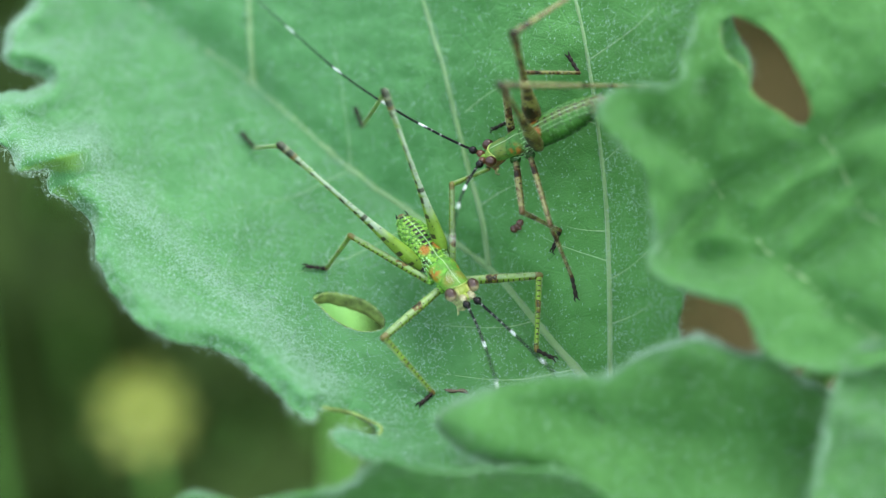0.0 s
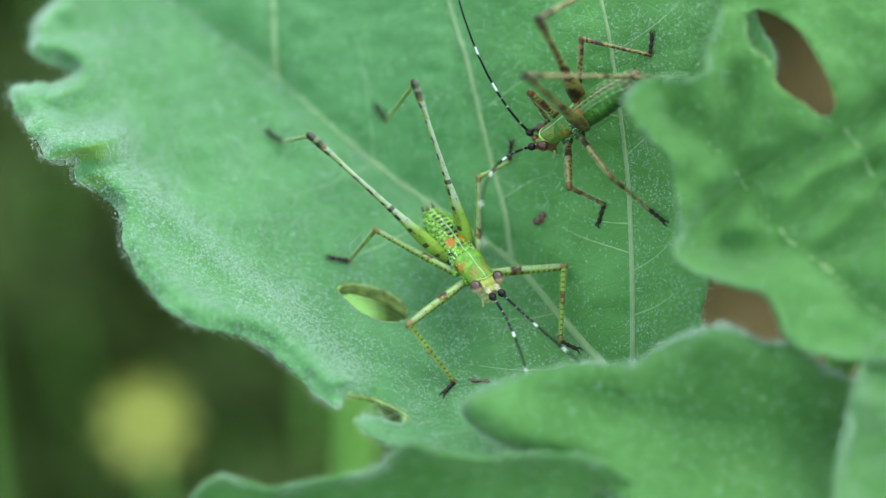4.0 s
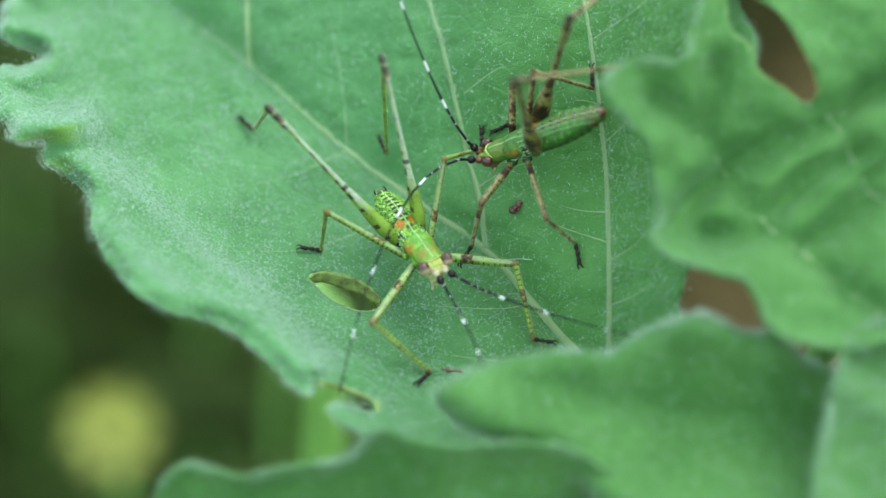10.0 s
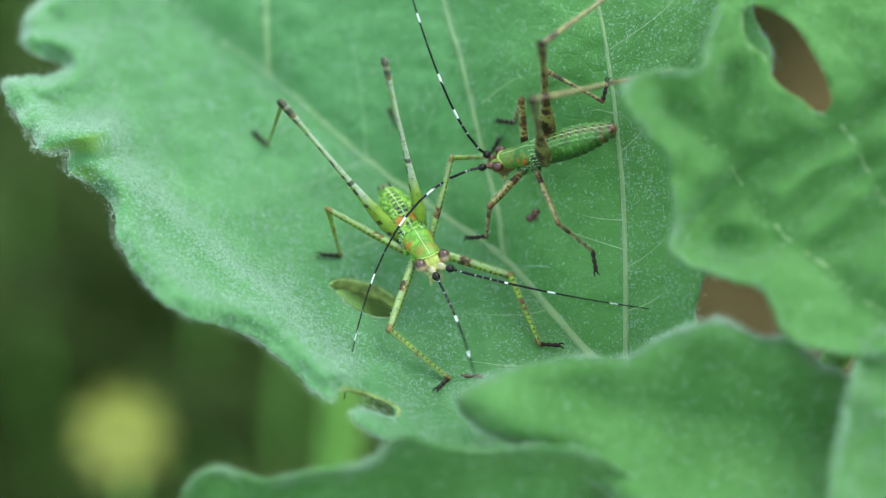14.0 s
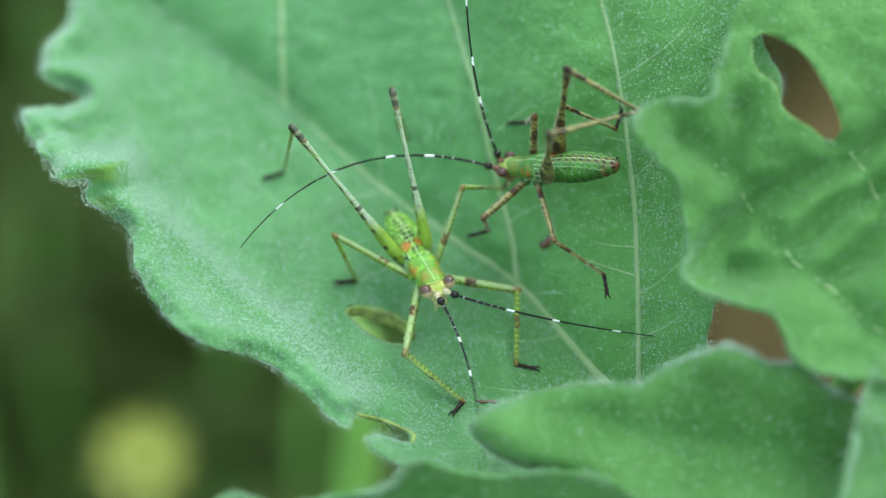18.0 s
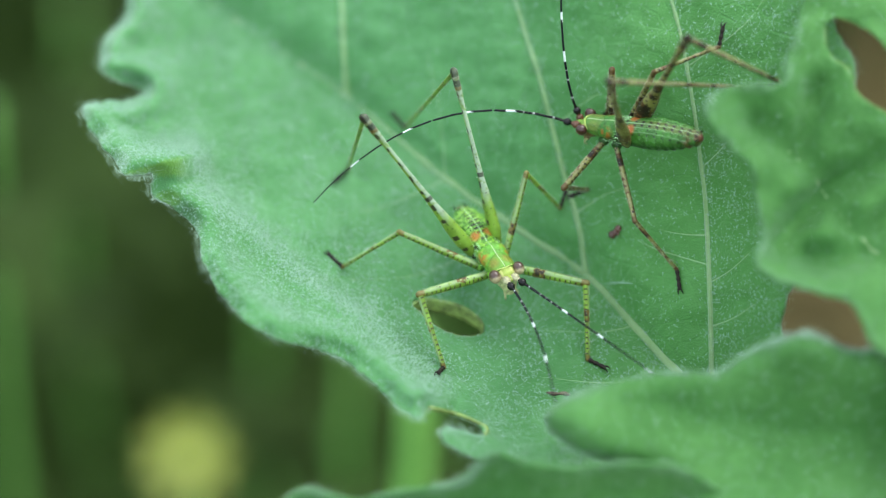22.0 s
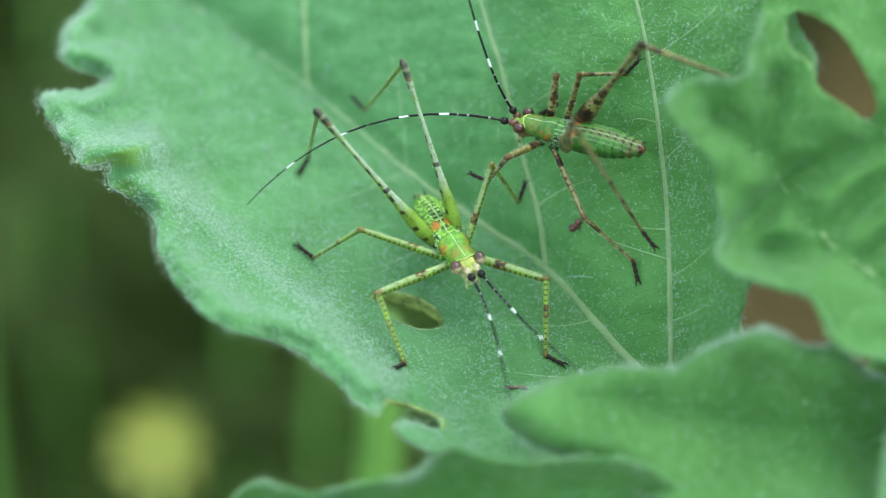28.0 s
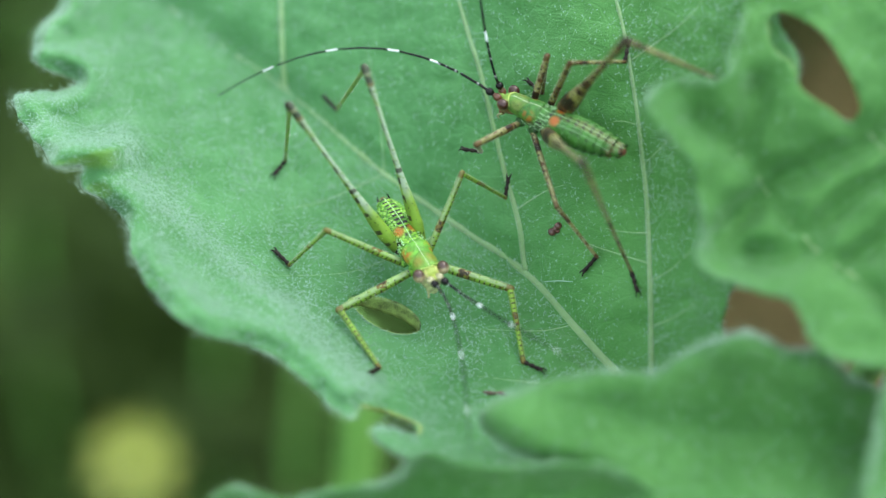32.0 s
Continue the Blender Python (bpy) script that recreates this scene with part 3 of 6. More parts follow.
# half-eaten tissue slopes down from the hole's upper edge
upper = spline([(-11.6, -4.3), (-10.2, -3.75), (-7.2, -4.4), (-5.4, -5.7), (-5.2, -6.6)], 70)
swell = np.sin(np.linspace(0.15, 3.0, 70)) ** 0.6
verts, faces = [], []
for k in range(5):
    u = k / 4
    drop = np.array([0.12 * noise.noise((q[0] * 1.7, q[1] * 1.7, k)) for q in upper])
    q = upper + np.outer(swell, (-0.25, -1.15)) * u + np.outer(drop, (0.3, 1.0)) * u
    verts.append(np.column_stack([q, far_height(upper) - 0.02 - 0.75 * u ** 1.3 * swell]))
    if k:
        faces += [[(k - 1) * 70 + j, (k - 1) * 70 + j + 1, k * 70 + j + 1, k * 70 + j] for j in range(69)]
bevel = part("eaten_tissue", mesh_of("eaten_tissue", np.concatenate(verts), faces), EATEN, broad, "yellow-green half-eaten tissue under the edge")
bevel.modifiers.new("thickness", "SOLIDIFY").thickness = 0.15 * MM
cut = spline([(-10.3, -13.4), (-7.9, -14.0), (-6.4, -14.6), (-5.3, -15.2), (-5.5, -15.8)], 30)
part("chewed_rim", mesh_of("chewed_rim", *tube(np.column_stack([cut, far_height(cut) - 0.1]), 0.2, 6)), EATEN, broad, "yellowish chewed margin")


RIGHT_VEINS = [[(48, -10), (38.9, -0.8), (36.5, 1.7), (34.5, 3.4), (31.9, 8.6), (29.5, 10.4)], [(38, -9), (32.6, -5.2), (30.1, -2.7), (26.8, 0), (23.1, 4.8), (21, 7.4), (17, 10.5)]]
FURROWS = [[(23.1, 5.2), (26.8, 6.4), (30.5, 8.1), (31.9, 8.6)], [(26.9, 0.7), (28.7, 2.9), (30.5, 4.5), (33.8, 6.2)], [(29.1, -1.7), (31.9, 0.1), (34.8, 2.9)],
           [(20.7, 7.9), (21.7, 10.8), (22.2, 13.6)], [(23.1, 4.8), (21, 2.7), (18.9, 0.1)], [(26.8, -0.1), (24, -1.1), (20.8, -0.6)],
           [(34.5, 3.4), (36.6, 5.2), (38.9, 7.6)], [(31.9, 8.6), (33.8, 10.6), (36.1, 11.7)]]


def right_height(p):
    x, y = p[:, 0], p[:, 1]
    z = 12.5 + 0.20 * (x - 18) - 0.10 * (y - 5) - 0.012 * np.maximum(0, y - 7) ** 2 + 2.5 * np.exp(-((x - 13) / 3) ** 2 - ((y - 11) / 3) ** 2) - 2.2 * np.exp(-((x - 27) / 9) ** 2 - ((y - 3) / 6) ** 2)
    m, _ = to_ring(p, right_ring)
    dip = np.zeros(len(p))
    for line in RIGHT_VEINS + FURROWS:
        d, _ = to_ring(p, spline(line, 60))
        dip = np.maximum(dip, (1.5 if line in RIGHT_VEINS else 2.3) * np.exp(-(d / 1.25) ** 2))
    z = z - dip
    return z + 1.8 * np.exp(-m / 1.6) + puckers(p, 0.14, 0.9, 21) + quilt(p, 0.25, 0.45)


right_ring = rough_ring([(12.5, 10.9), (13.7, 12.8), (16.0, 13.6), (19.2, 13.7), (19.9, 16.2), (20.8, 18.8), (22.5, 23), (27, 30), (38, 36), (56, 34), (62, 15),
                         (58, -4), (46, -9), (36.4, -9.0), (32.3, -9.8), (28.5, -9.4), (25.9, -8.1), (24.4, -4.8), (21.1, -3.6), (18.4, -2.7), (16.7, -1.3),
                         (17.5, 1.0), (17.0, 3.8), (16.5, 6.6), (14.6, 8.4)], 900, 0.15, 31)
right_hole = rough_ring([(23.3, 19.4), (25.4, 19.1), (27.5, 17.6), (29.3, 14.4), (30.3, 11.6), (30.1, 10.2), (28.4, 10.8), (25.6, 12.8), (24.9, 14.9), (23.3, 16.5)], 240, 0.08, 33)
side_leaf = leaf_part("leaf", plant, right_ring, [right_hole], right_height, 0.6, LEAF_NEAR, "hairy green leaf lobe with a long chewed hole", 41, 2500, 4500, 0.26)
for k, line in enumerate(RIGHT_VEINS):
    vein_on(side_leaf, line, right_height, (0.22, 0.10), -0.10)
rim = np.vstack([right_hole, right_hole[:1]])
part("chewed_rim", mesh_of("chewed_rim", *tube(np.column_stack([rim, right_height(rim) - 0.12]), 0.09, 6)), EATEN, side_leaf, "yellowish chewed rim of the hole")


def near_height(p):
    x, y = p[:, 0], p[:, 1]
    m, _ = to_ring(p, near_ring)
    crease = -13.2 - 0.25 * (x - 7) + 0.0045 * (x - 7) ** 2
    bent = 1 / (1 + np.exp((5.5 - x) / 1.0))
    off = y - crease
    vee = np.where(off > 0, 0.72 * off, -0.75 * off)
    vee = np.sqrt(vee * vee + 0.3)
    z = 15.0 + bent * (np.minimum(vee, 5.5) - 4.0) - 0.05 * np.maximum(0, 4 - x) ** 2
    return z - 2.2 * np.exp(-m / 1.1) + puckers(p, 0.2, 0.6, 51) + quilt(p, 0.2, 0.25)


near_ring = rough_ring([(-0.6, -13.8), (2.4, -12.0), (5.6, -11.0), (9.8, -10.3), (13.4, -10.5), (15.7, -9.0), (18.0, -7.9), (20.7, -7.1), (22.5, -7.7),
                        (24.9, -8.6), (26.7, -8.4), (28.1, -9.5), (29.9, -10.8), (31.8, -11.5), (34, -14), (36, -22), (34, -30), (18, -31), (12, -22),
                        (8.6, -18.6), (3.8, -17.6), (0.4, -15.8)], 800, 0.15, 52)
leaf_part("leaf", plant, near_ring, [], near_height, 0.6, LEAF_NEAR, "curled hairy green leaf lobe, out of focus", 53, 1200, 6000, 0.34)


def low_height(p):
    x, y = p[:, 0], p[:, 1]
    m, _ = to_ring(p, low_ring)
    return 15.5 + 0.55 * (y + 17) + 1.5 * np.exp(-m / 1.5) + puckers(p, 0.15, 1.2, 61) + quilt(p, 0.2, 0.5) 


low_ring = rough_ring([(-4.6, -16.9), (-2.5, -17.7), (1.7, -18.2), (5.2, -17.8), (9.7, -18.1), (13.3, -20.0), (18, -24), (20, -34), (-6, -36),
                       (-22.5, -30), (-23.8, -25), (-22.9, -22.0), (-21.6, -20.4), (-20.2, -19.9), (-18.5, -20.3), (-16.0, -20.9), (-13.5, -20.3), (-10.6, -19.8), (-8.8, -19.5),
                       (-7.2, -18.8), (-6.2, -17.5)], 700, 0.15, 62)
leaf_part("leaf", plant, low_ring, [], low_height, 0.6, LEAF_NEAR, "hairy green leaf lobe hanging below, out of focus", 63, 1200, 3000, 0.28)


def corner_height(p):
    x, y = p[:, 0], p[:, 1]
    m, _ = to_ring(p, corner_ring)
    return 18 + 0.1 * (x - 36) - 0.2 * (y + 14) + 1.5 * np.exp(-m / 1.5) + puckers(p, 0.18, 1.0, 71) + quilt(p, 0.2, 0.5)


corner_ring = rough_ring([(30.6, -13.8), (31.5, -10.7), (33.3, -8.2), (37, -7.1), (46, -8), (54, -14), (52, -30), (40, -36), (29.7, -30), (29.2, -21.0), (29.9, -17.0)], 500, 0.15, 72)
leaf_part("leaf", plant, corner_ring, [], corner_height, 0.6, LEAF_NEAR, "hairy green leaf lobe, out of focus", 73, 6000, 3000, 0.36)

# Stalks: the leaves hang on one stem behind
inv = STAGE.inverted()
stem_top = Vector((17, -22, -4))
foot = inv @ Vector((0.035, 0.06, -0.02)) * 1000
stem_path = spline([tuple(foot), tuple(foot.lerp(stem_top, 0.5) + Vector((4, 0, -6))), tuple(stem_top)], 40)
part("stem", mesh_of("stem", *tube(stem_path, np.linspace(3.6, 2.2, 40), 10)), STALK, plant, "green upright stem")
for end in ((14.5, -15.0, 4.5), (34, -6, 12), (27, -26, 9), (4, -26, 16), (40, -26, 17)):
    mid = (Vector(end) + stem_top) / 2 + Vector((2, -3, -3))
    part("petiole", mesh_of("petiole", *tube(spline([tuple(stem_top), tuple(mid), end], 24), np.linspace(1.5, 1.0, 24), 8)), STALK, plant)

# A second stem stands behind the broad leaf
p = stage(-11.6, -26.0, -75.0)
back = thing("plant_stem", Matrix.Translation((p.x, p.y, 0.0)), "bright green upright plant stem, out of focus", "stem")
part("stem", mesh_of("stem", *tube(spline([(-24, 0, -10), (-14, 2, p.z * 500), (0, 0, p.z * 1000), (-2, 12, p.z * 1000 + 16), (-8, 38, p.z * 1000 + 24)], 40), np.linspace(2.9, 1.8, 40), 10)), STALK, back)
for z, a in ((0.45, 1.0), (0.62, 3.4), (0.8, 5.2)):
    v, f = tube(spline([(0, 0, z * p.z * 1000), (8 * math.cos(a), 8 * math.sin(a), z * p.z * 1000 + 10), (22 * math.cos(a), 22 * math.sin(a), z * p.z * 1000 + 8)], 12), 0.9, 6)
    part("twig", mesh_of("twig", v, f), STALK, back)


def dropping(x, y, turn, size):
    z = float(far_height(np.array([(x, y)]))[0])
    lumps = [ball((0.05, 0, 0), (0.5, 0.26, 0.26), 8, 10), ball((0.40, 0.08, 0.08), (0.36, 0.34, 0.33), 10, 12), ball((-0.36, -0.05, 0.05), (0.34, 0.38, 0.34), 10, 12), ball((0.1, -0.3, 0.1), (0.2, 0.18, 0.2), 8, 10)]
    me = mesh_of("insect_dropping", *merge(lumps))
    me.materials.append(FRASS)
    ob = new("insect_dropping", me)
    ob.matrix_world = STAGE @ Matrix.Translation((x * MM, y * MM, (z + 0.3) * MM)) @ pose(0, 0, 0, 0, 0, turn) @ Matrix.Scale(size, 4)
    tagged(ob, "small dark reddish-brown dropping on the leaf", "dropping")


dropping(6.6, 2.1, 35, 1.0)


def on_leaf(name, points, radii, material, label, category):
    """A thin scrap that lies on the broad leaf."""
    p = spline(points, 20)
    me = mesh_of(name, *tube(np.column_stack([p, far_height(p) + 0.12]), np.interp(np.linspace(0, 1, 20), np.linspace(0, 1, len(radii)), radii), 6))
    me.materials.append(material)
    ob = new(name, me)
    ob.matrix_world = STAGE
    tagged(ob, label, category)


on_leaf("fibre", [(5.8, -2.5), (6.9, -2.45), (8.1, -2.55)], (0.03, 0.05, 0.03), HAIR, "thin white fibre lying on the leaf", "fibre")
on_leaf("shed_skin", [(0.1, -12.2), (0.9, -12.35), (1.6, -12.3), (2.2, -12.5)], (0.03, 0.20, 0.10, 0.22, 0.03), HUSK, "shrivelled brown scrap of shed skin on the leaf", "scrap")


# ---- the two insects ----
def loft(sections, sides=22):
    """A body skin through cross-sections: x, middle height, half width, rise above, depth below."""
    s = np.asarray(sections, dtype=float)
    u = np.linspace(0, len(s) - 1, (len(s) - 1) * 5 + 1)
    dense = spline(s, len(u))
    a = np.linspace(0, 2 * np.pi, sides, endpoint=False)
    rings = []
    for x, zc, w, up, down in dense:
        z = np.where(np.sin(a) > 0, np.sin(a) * max(up, 0.01), np.sin(a) * max(down, 0.01))
        rings.append(np.stack([np.full(sides, x), np.cos(a) * max(w, 0.01), zc + z], 1))
    v = np.concatenate(rings)
    n = len(dense)
    f = [[i * sides + j, i * sides + (j + 1) % sides, (i + 1) * sides + (j + 1) % sides, (i + 1) * sides + j] for i in range(n - 1) for j in range(sides)]
    f += [list(range(sides))[::-1], [(n - 1) * sides + j for j in range(sides)]]
    return v, f


def limb(length, radii, sides=10, hairs=0, seed=1, flat=1.0, spines=0):
    """A leg joint along +x from the origin, thinner sideways, with fine hairs and short spines."""
    u = np.linspace(0, 1, 40)
    r = np.interp(u, np.linspace(0, 1, len(radii)), radii)
    path = np.column_stack([u * length, np.zeros(40), np.zeros(40)])
    pieces = [tube(path, r, sides), ball((length, 0, 0), (r[-1] * 1.1,) * 3, 6, sides)]
    for v, f in pieces:
        v[:, 1] *= flat
    rng = np.random.default_rng(seed)
    for k in range(hairs + spines):
        stiff = k >= hairs
        x = length * (rng.uniform(0.03, 0.97) if not stiff else 0.1 + 0.86 * (k - hairs + 0.5) / spines)
        a = rng.uniform(0, 6.283) if not stiff else (2.5 if k % 2 else -2.5) + rng.uniform(-0.2, 0.2)
        q = np.interp(x / length, u, r) * 0.92
        root = np.array((x, q * math.sin(a) * flat, q * math.cos(a)))
        h = rng.uniform(0.10, 0.22) if not stiff else 0.26
        tip = root + np.array((0.10, math.sin(a) * h, math.cos(a) * h))
        pieces.append(tube([root, tip], [0.022, 0.005] if not stiff else [0.035, 0.006], 3))
    v, f = merge(pieces)
    return v, f, hairs * 5 if not spines else (hairs + spines) * 5


def bristly(name, built, skin):
    """A leg joint's mesh: its skin on the shaft, pale bristles on it."""
    v, f, count = built
    me = mesh_of(name, v, f)
    me.materials.append(skin)
    me.materials.append(BRISTLE)
    for p in me.polygons[len(f) - count:]:
        p.material_index = 1
    return me


def leg_material(name, base, band, dark, pale, length, hind, brown):
    """Leg skin: blotches along the leg, dark dots on both edges, a pale upper edge with the sky's highlight painted in.
    brown: how much is blotched.
    """
    s = Shader(name, 0.42)
    x, y, z = s.xyz()
    dist = s.math("SQRT", s.math("ADD", s.math("ADD", s.math("MULTIPLY", y, y), s.math("MULTIPLY", z, z)), 0.0001))
    upper = s.step(s.math("DIVIDE", z, dist), *((0.1, 0.6) if hind else (0.5, 0.85)))
    edge = s.step(s.math("DIVIDE", s.math("ABSOLUTE", y), dist), 0.72, 0.92)
    fine = s.noise(3.0, 2)
    col = s.mix(s.step(s.noise(0.7, 3), 0.35, 0.65), tuple(c * 0.75 for c in base), tuple(c * 1.2 for c in base))
    # Pale top edge paints in the sky's highlight over the skin's own paleness
    wash = s.math("MULTIPLY", upper, s.step(fine, 0.25, 0.5))
    if hind:
        wash = s.math("MULTIPLY", wash, s.step(x, length * 0.22, length * 0.36))
    col = s.mix(s.math("MULTIPLY", wash, (0.68 if hind else 0.28) if brown < 0.3 else 0.3), col, pale)
    blot = s.math("ADD", s.noise(0.5 + (0.05 if hind else 0.45) * brown, 1, (1.0, 0.7, 0.7)), s.math("MULTIPLY", s.math("SUBTRACT", s.noise(2.6, 2), 0.5), 0.5))
    cut = (0.90 if hind and brown < 0.3 else 0.655) - (0.14 if hind else 0.12) * brown
    col = s.mix(s.math("MULTIPLY", s.step(blot, cut, cut + 0.03), 0.9), col, band)
    col = s.mix(s.math("MULTIPLY", s.step(blot, cut + 0.10, cut + 0.13), 0.9), col, dark)
    phase = s.math("MULTIPLY", s.math("SIGN", y), 1.1)
    beat = s.math("SINE", s.math("ADD", s.math("ADD", s.math("MULTIPLY", x, 13.0 if not hind else 3.6), phase), s.math("MULTIPLY", s.noise(0.6, 1, (1, 0.01, 0.01)), 6.0)))
    col = s.mix(s.math("MULTIPLY", s.math("MULTIPLY", s.step(beat, 0.55 if hind else 0.62, 0.70 if hind else 0.80), edge), 0.95), col, dark)
    dots = s.cells(2.4, "F1")
    col = s.mix(s.math("MULTIPLY", s.math("SUBTRACT", 1.0, s.step(dots, 0.13 + 0.13 * brown, 0.19 + 0.13 * brown)), 0.9), col, dark)
    if hind:
        for low, high, tone in ((0.41, 0.435, dark), (0.905, 0.925, band), (0.925, 0.962, (0.010, 0.008, 0.006)), (0.964, 0.978, (0.20, 0.19, 0.11)), (0.980, 1.2, (0.022, 0.015, 0.010))):
            ring = s.math("MULTIPLY", s.step(x, length * low - 0.04, length * low + 0.04), s.math("SUBTRACT", 1.0, s.step(x, length * high - 0.04, length * high + 0.04)))
            col = s.mix(s.math("MULTIPLY", ring, s.math("ADD", 0.8, s.math("MULTIPLY", edge, 0.18))), col, tone)
    else:
        col = s.mix(s.math("MULTIPLY", s.step(x, length - 0.42, length - 0.30), 0.75), col, band)
    s.color(col).bump(s.math("SUBTRACT", s.math("MULTIPLY", fine, 0.6), dots), 0.5, 0.05)
    s.bsdf.inputs["Specular IOR Level"].default_value = 0.3
    s.bsdf.inputs["Coat Weight"].default_value = 0.08
    s.bsdf.inputs["Coat Roughness"].default_value = 0.3
    return s.mat


def body_materials(tag, green, pale, orange, beaded, seg):
    # pronotum: olive front, green behind a curved groove, orange flanks, a white line along its middle
    s = Shader(tag + " shield", 0.5)
    x, y, z = s.xyz()
    ay = s.math("ABSOLUTE", y)
    fine = s.noise(4.0, 3)
    col = s.mix(s.step(s.noise(1.6, 3), 0.35, 0.65), tuple(c * 0.8 for c in green), tuple(c * 1.25 for c in green))
    fore = s.step(s.math("SUBTRACT", x, s.math("MULTIPLY", ay, 0.45)), 1.05, 1.30)
    col = s.mix(s.math("MULTIPLY", fore, 0.40 if beaded else 0.3), col, (0.16, 0.24, 0.03))
    col = s.mix(s.math("MULTIPLY", s.near((2.1, 0.7, 0.85), 0.5, 0.6), 0.45 if beaded else 0.2), col, (0.30, 0.15, 0.02))
    col = s.mix(s.math("MULTIPLY", s.near((0.75, 1.2, 0.5), 0.55, 0.8), s.step(s.noise(1.9, 2), 0.34, 0.6)), col, orange)
    col = s.mix(s.math("MULTIPLY", s.near((0.35, 1.45, -0.1), 0.40, 0.4), 0.8), col, (0.05, 0.015, 0.008))
    line = s.math("SUBTRACT", 1.0, s.step(ay, 0.012, 0.045))
    col = s.mix(s.math("MULTIPLY", line, 0.55), col, (0.66, 0.74, 0.50))
    grit = s.cells(3.6, "F1")
    low = s.math("SUBTRACT", 1.0, s.step(s.math("SUBTRACT", s.math("MULTIPLY", x, 0.5), s.math("MULTIPLY", ay, 0.55)), -0.75, -0.15))
    col = s.mix(s.math("MULTIPLY", s.math("MULTIPLY", s.math("SUBTRACT", 1.0, s.step(grit, 0.18, 0.30)), low), 0.75), col, pale)
    col = s.mix(s.math("MULTIPLY", s.step(fine, 0.54, 0.70), 0.35 if beaded else 0.6), col, tuple(c * 0.45 for c in green))
    groove = s.math("SUBTRACT", 1.0, s.step(s.math("ABSOLUTE", s.math("SUBTRACT", s.math("SUBTRACT", x, s.math("MULTIPLY", ay, 0.45)), 1.18)), 0.02, 0.09))
    s.color(col).bump(s.math("SUBTRACT", s.math("SUBTRACT", fine, s.math("MULTIPLY", grit, 0.5)), s.math("MULTIPLY", groove, 0.8)), 0.8, 0.09)
    shield = s.mat
    # thorax and abdomen: granular green, a white middle line between pairs of black spots
    s = Shader(tag + " abdomen", 0.45)
    x, y, z = s.xyz()
    ay = s.math("ABSOLUTE", y)
    grain = s.cells(3.4, "F1")
    shade = s.noise(0.8, 3)
    if beaded:
        col = s.mix(s.step(grain, 0.38, 0.66), tuple(min(1, c * v) for c, v in zip(green, (2.0, 1.4, 1.6))), tuple(c * 0.72 for c in green))
        col = s.mix(s.math("MULTIPLY", s.math("SUBTRACT", 1.0, s.step(grain, 0.18, 0.32)), s.step(shade, 0.40, 0.56)), col, pale)
    else:
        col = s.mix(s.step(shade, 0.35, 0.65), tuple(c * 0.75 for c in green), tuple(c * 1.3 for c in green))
        # Green darkens by height, from the back down to the belly
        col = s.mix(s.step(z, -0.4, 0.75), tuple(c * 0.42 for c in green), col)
        saddle = s.math("MULTIPLY", s.math("SUBTRACT", 1.0, s.step(ay, 0.34, 0.50)), s.math("SUBTRACT", 1.0, s.step(x, -2.4, -1.8)))
        col = s.mix(s.math("MULTIPLY", saddle, s.step(s.noise(1.3, 2), 0.2, 0.55)), col, (0.105, 0.165, 0.035))
        rear = s.math("SUBTRACT", 1.0, s.step(x, -8.0, -6.2))
        col = s.mix(s.math("MULTIPLY", rear, s.step(s.noise(1.7, 2), 0.42, 0.55)), col, (0.13, 0.060, 0.022))
        col = s.mix(s.math("MULTIPLY", s.math("SUBTRACT", 1.0, s.step(grain, 0.10, 0.22)), 0.35), col, pale)
    turns = s.math("MULTIPLY", s.math("ADD", x, 1.5), 2 * math.pi / seg)
    beat = s.math("SINE", s.math("ADD", turns, s.math("MULTIPLY", shade, 0.8)))
    joint = s.math("MULTIPLY", s.step(s.math("COSINE", turns), 0.90, 0.99), s.math("SUBTRACT", 1.0, s.step(x, -2.0, -1.6)))
    col = s.mix(s.math("MULTIPLY", joint, 0.3), col, tuple(c * 0.4 for c in green))
    top = s.step(z, 0.2, 0.5)
    back = s.math("SUBTRACT", 1.0, s.step(x, -2.0, -1.6))
    rows = ((0.28, 0.21, -0.25, (0.008, 0.006, 0.005)), (0.75, 0.06, 0.45, (0.015, 0.02, 0.01)), (1.15, 0.07, 0.35, (0.015, 0.02, 0.01))) if beaded else ((0.20, 0.10, 0.45, (0.02, 0.015, 0.010)), (0.64, 0.04, 0.8, (0.02, 0.03, 0.015)), (1.05, 0.05, 0.75, (0.015, 0.022, 0.012)))
    for at, half, cut, tone in rows:
        row = s.math("SUBTRACT", 1.0, s.step(s.math("ABSOLUTE", s.math("SUBTRACT", ay, at)), half * 0.7, half * 1.4))
        col = s.mix(s.math("MULTIPLY", s.math("MULTIPLY", s.math("MULTIPLY", row, s.step(beat, cut, cut + 0.2)), top), back), col, tone)
    for off, width in ((0.0, 0.035),) if beaded else ((0.0, 0.03), (0.46, 0.024), (0.85, 0.026)):
        strip = s.math("MULTIPLY", s.math("SUBTRACT", 1.0, s.step(s.math("ABSOLUTE", s.math("SUBTRACT", ay, off)), width * 0.6, width * 1.6)), top)
        col = s.mix(s.math("MULTIPLY", strip, 0.6 if off == 0 else 0.28), col, (0.50, 0.72, 0.44))
    specks = s.cells(1.6, "F1")
    col = s.mix(s.math("MULTIPLY", s.math("SUBTRACT", 1.0, s.step(specks, 0.10, 0.16)), 0.8), col, (0.02, 0.025, 0.012))
    col = s.mix(s.math("MULTIPLY", s.near((-1.75, 0.62, 0.85), 0.46, 0.45), 0.95), col, orange)
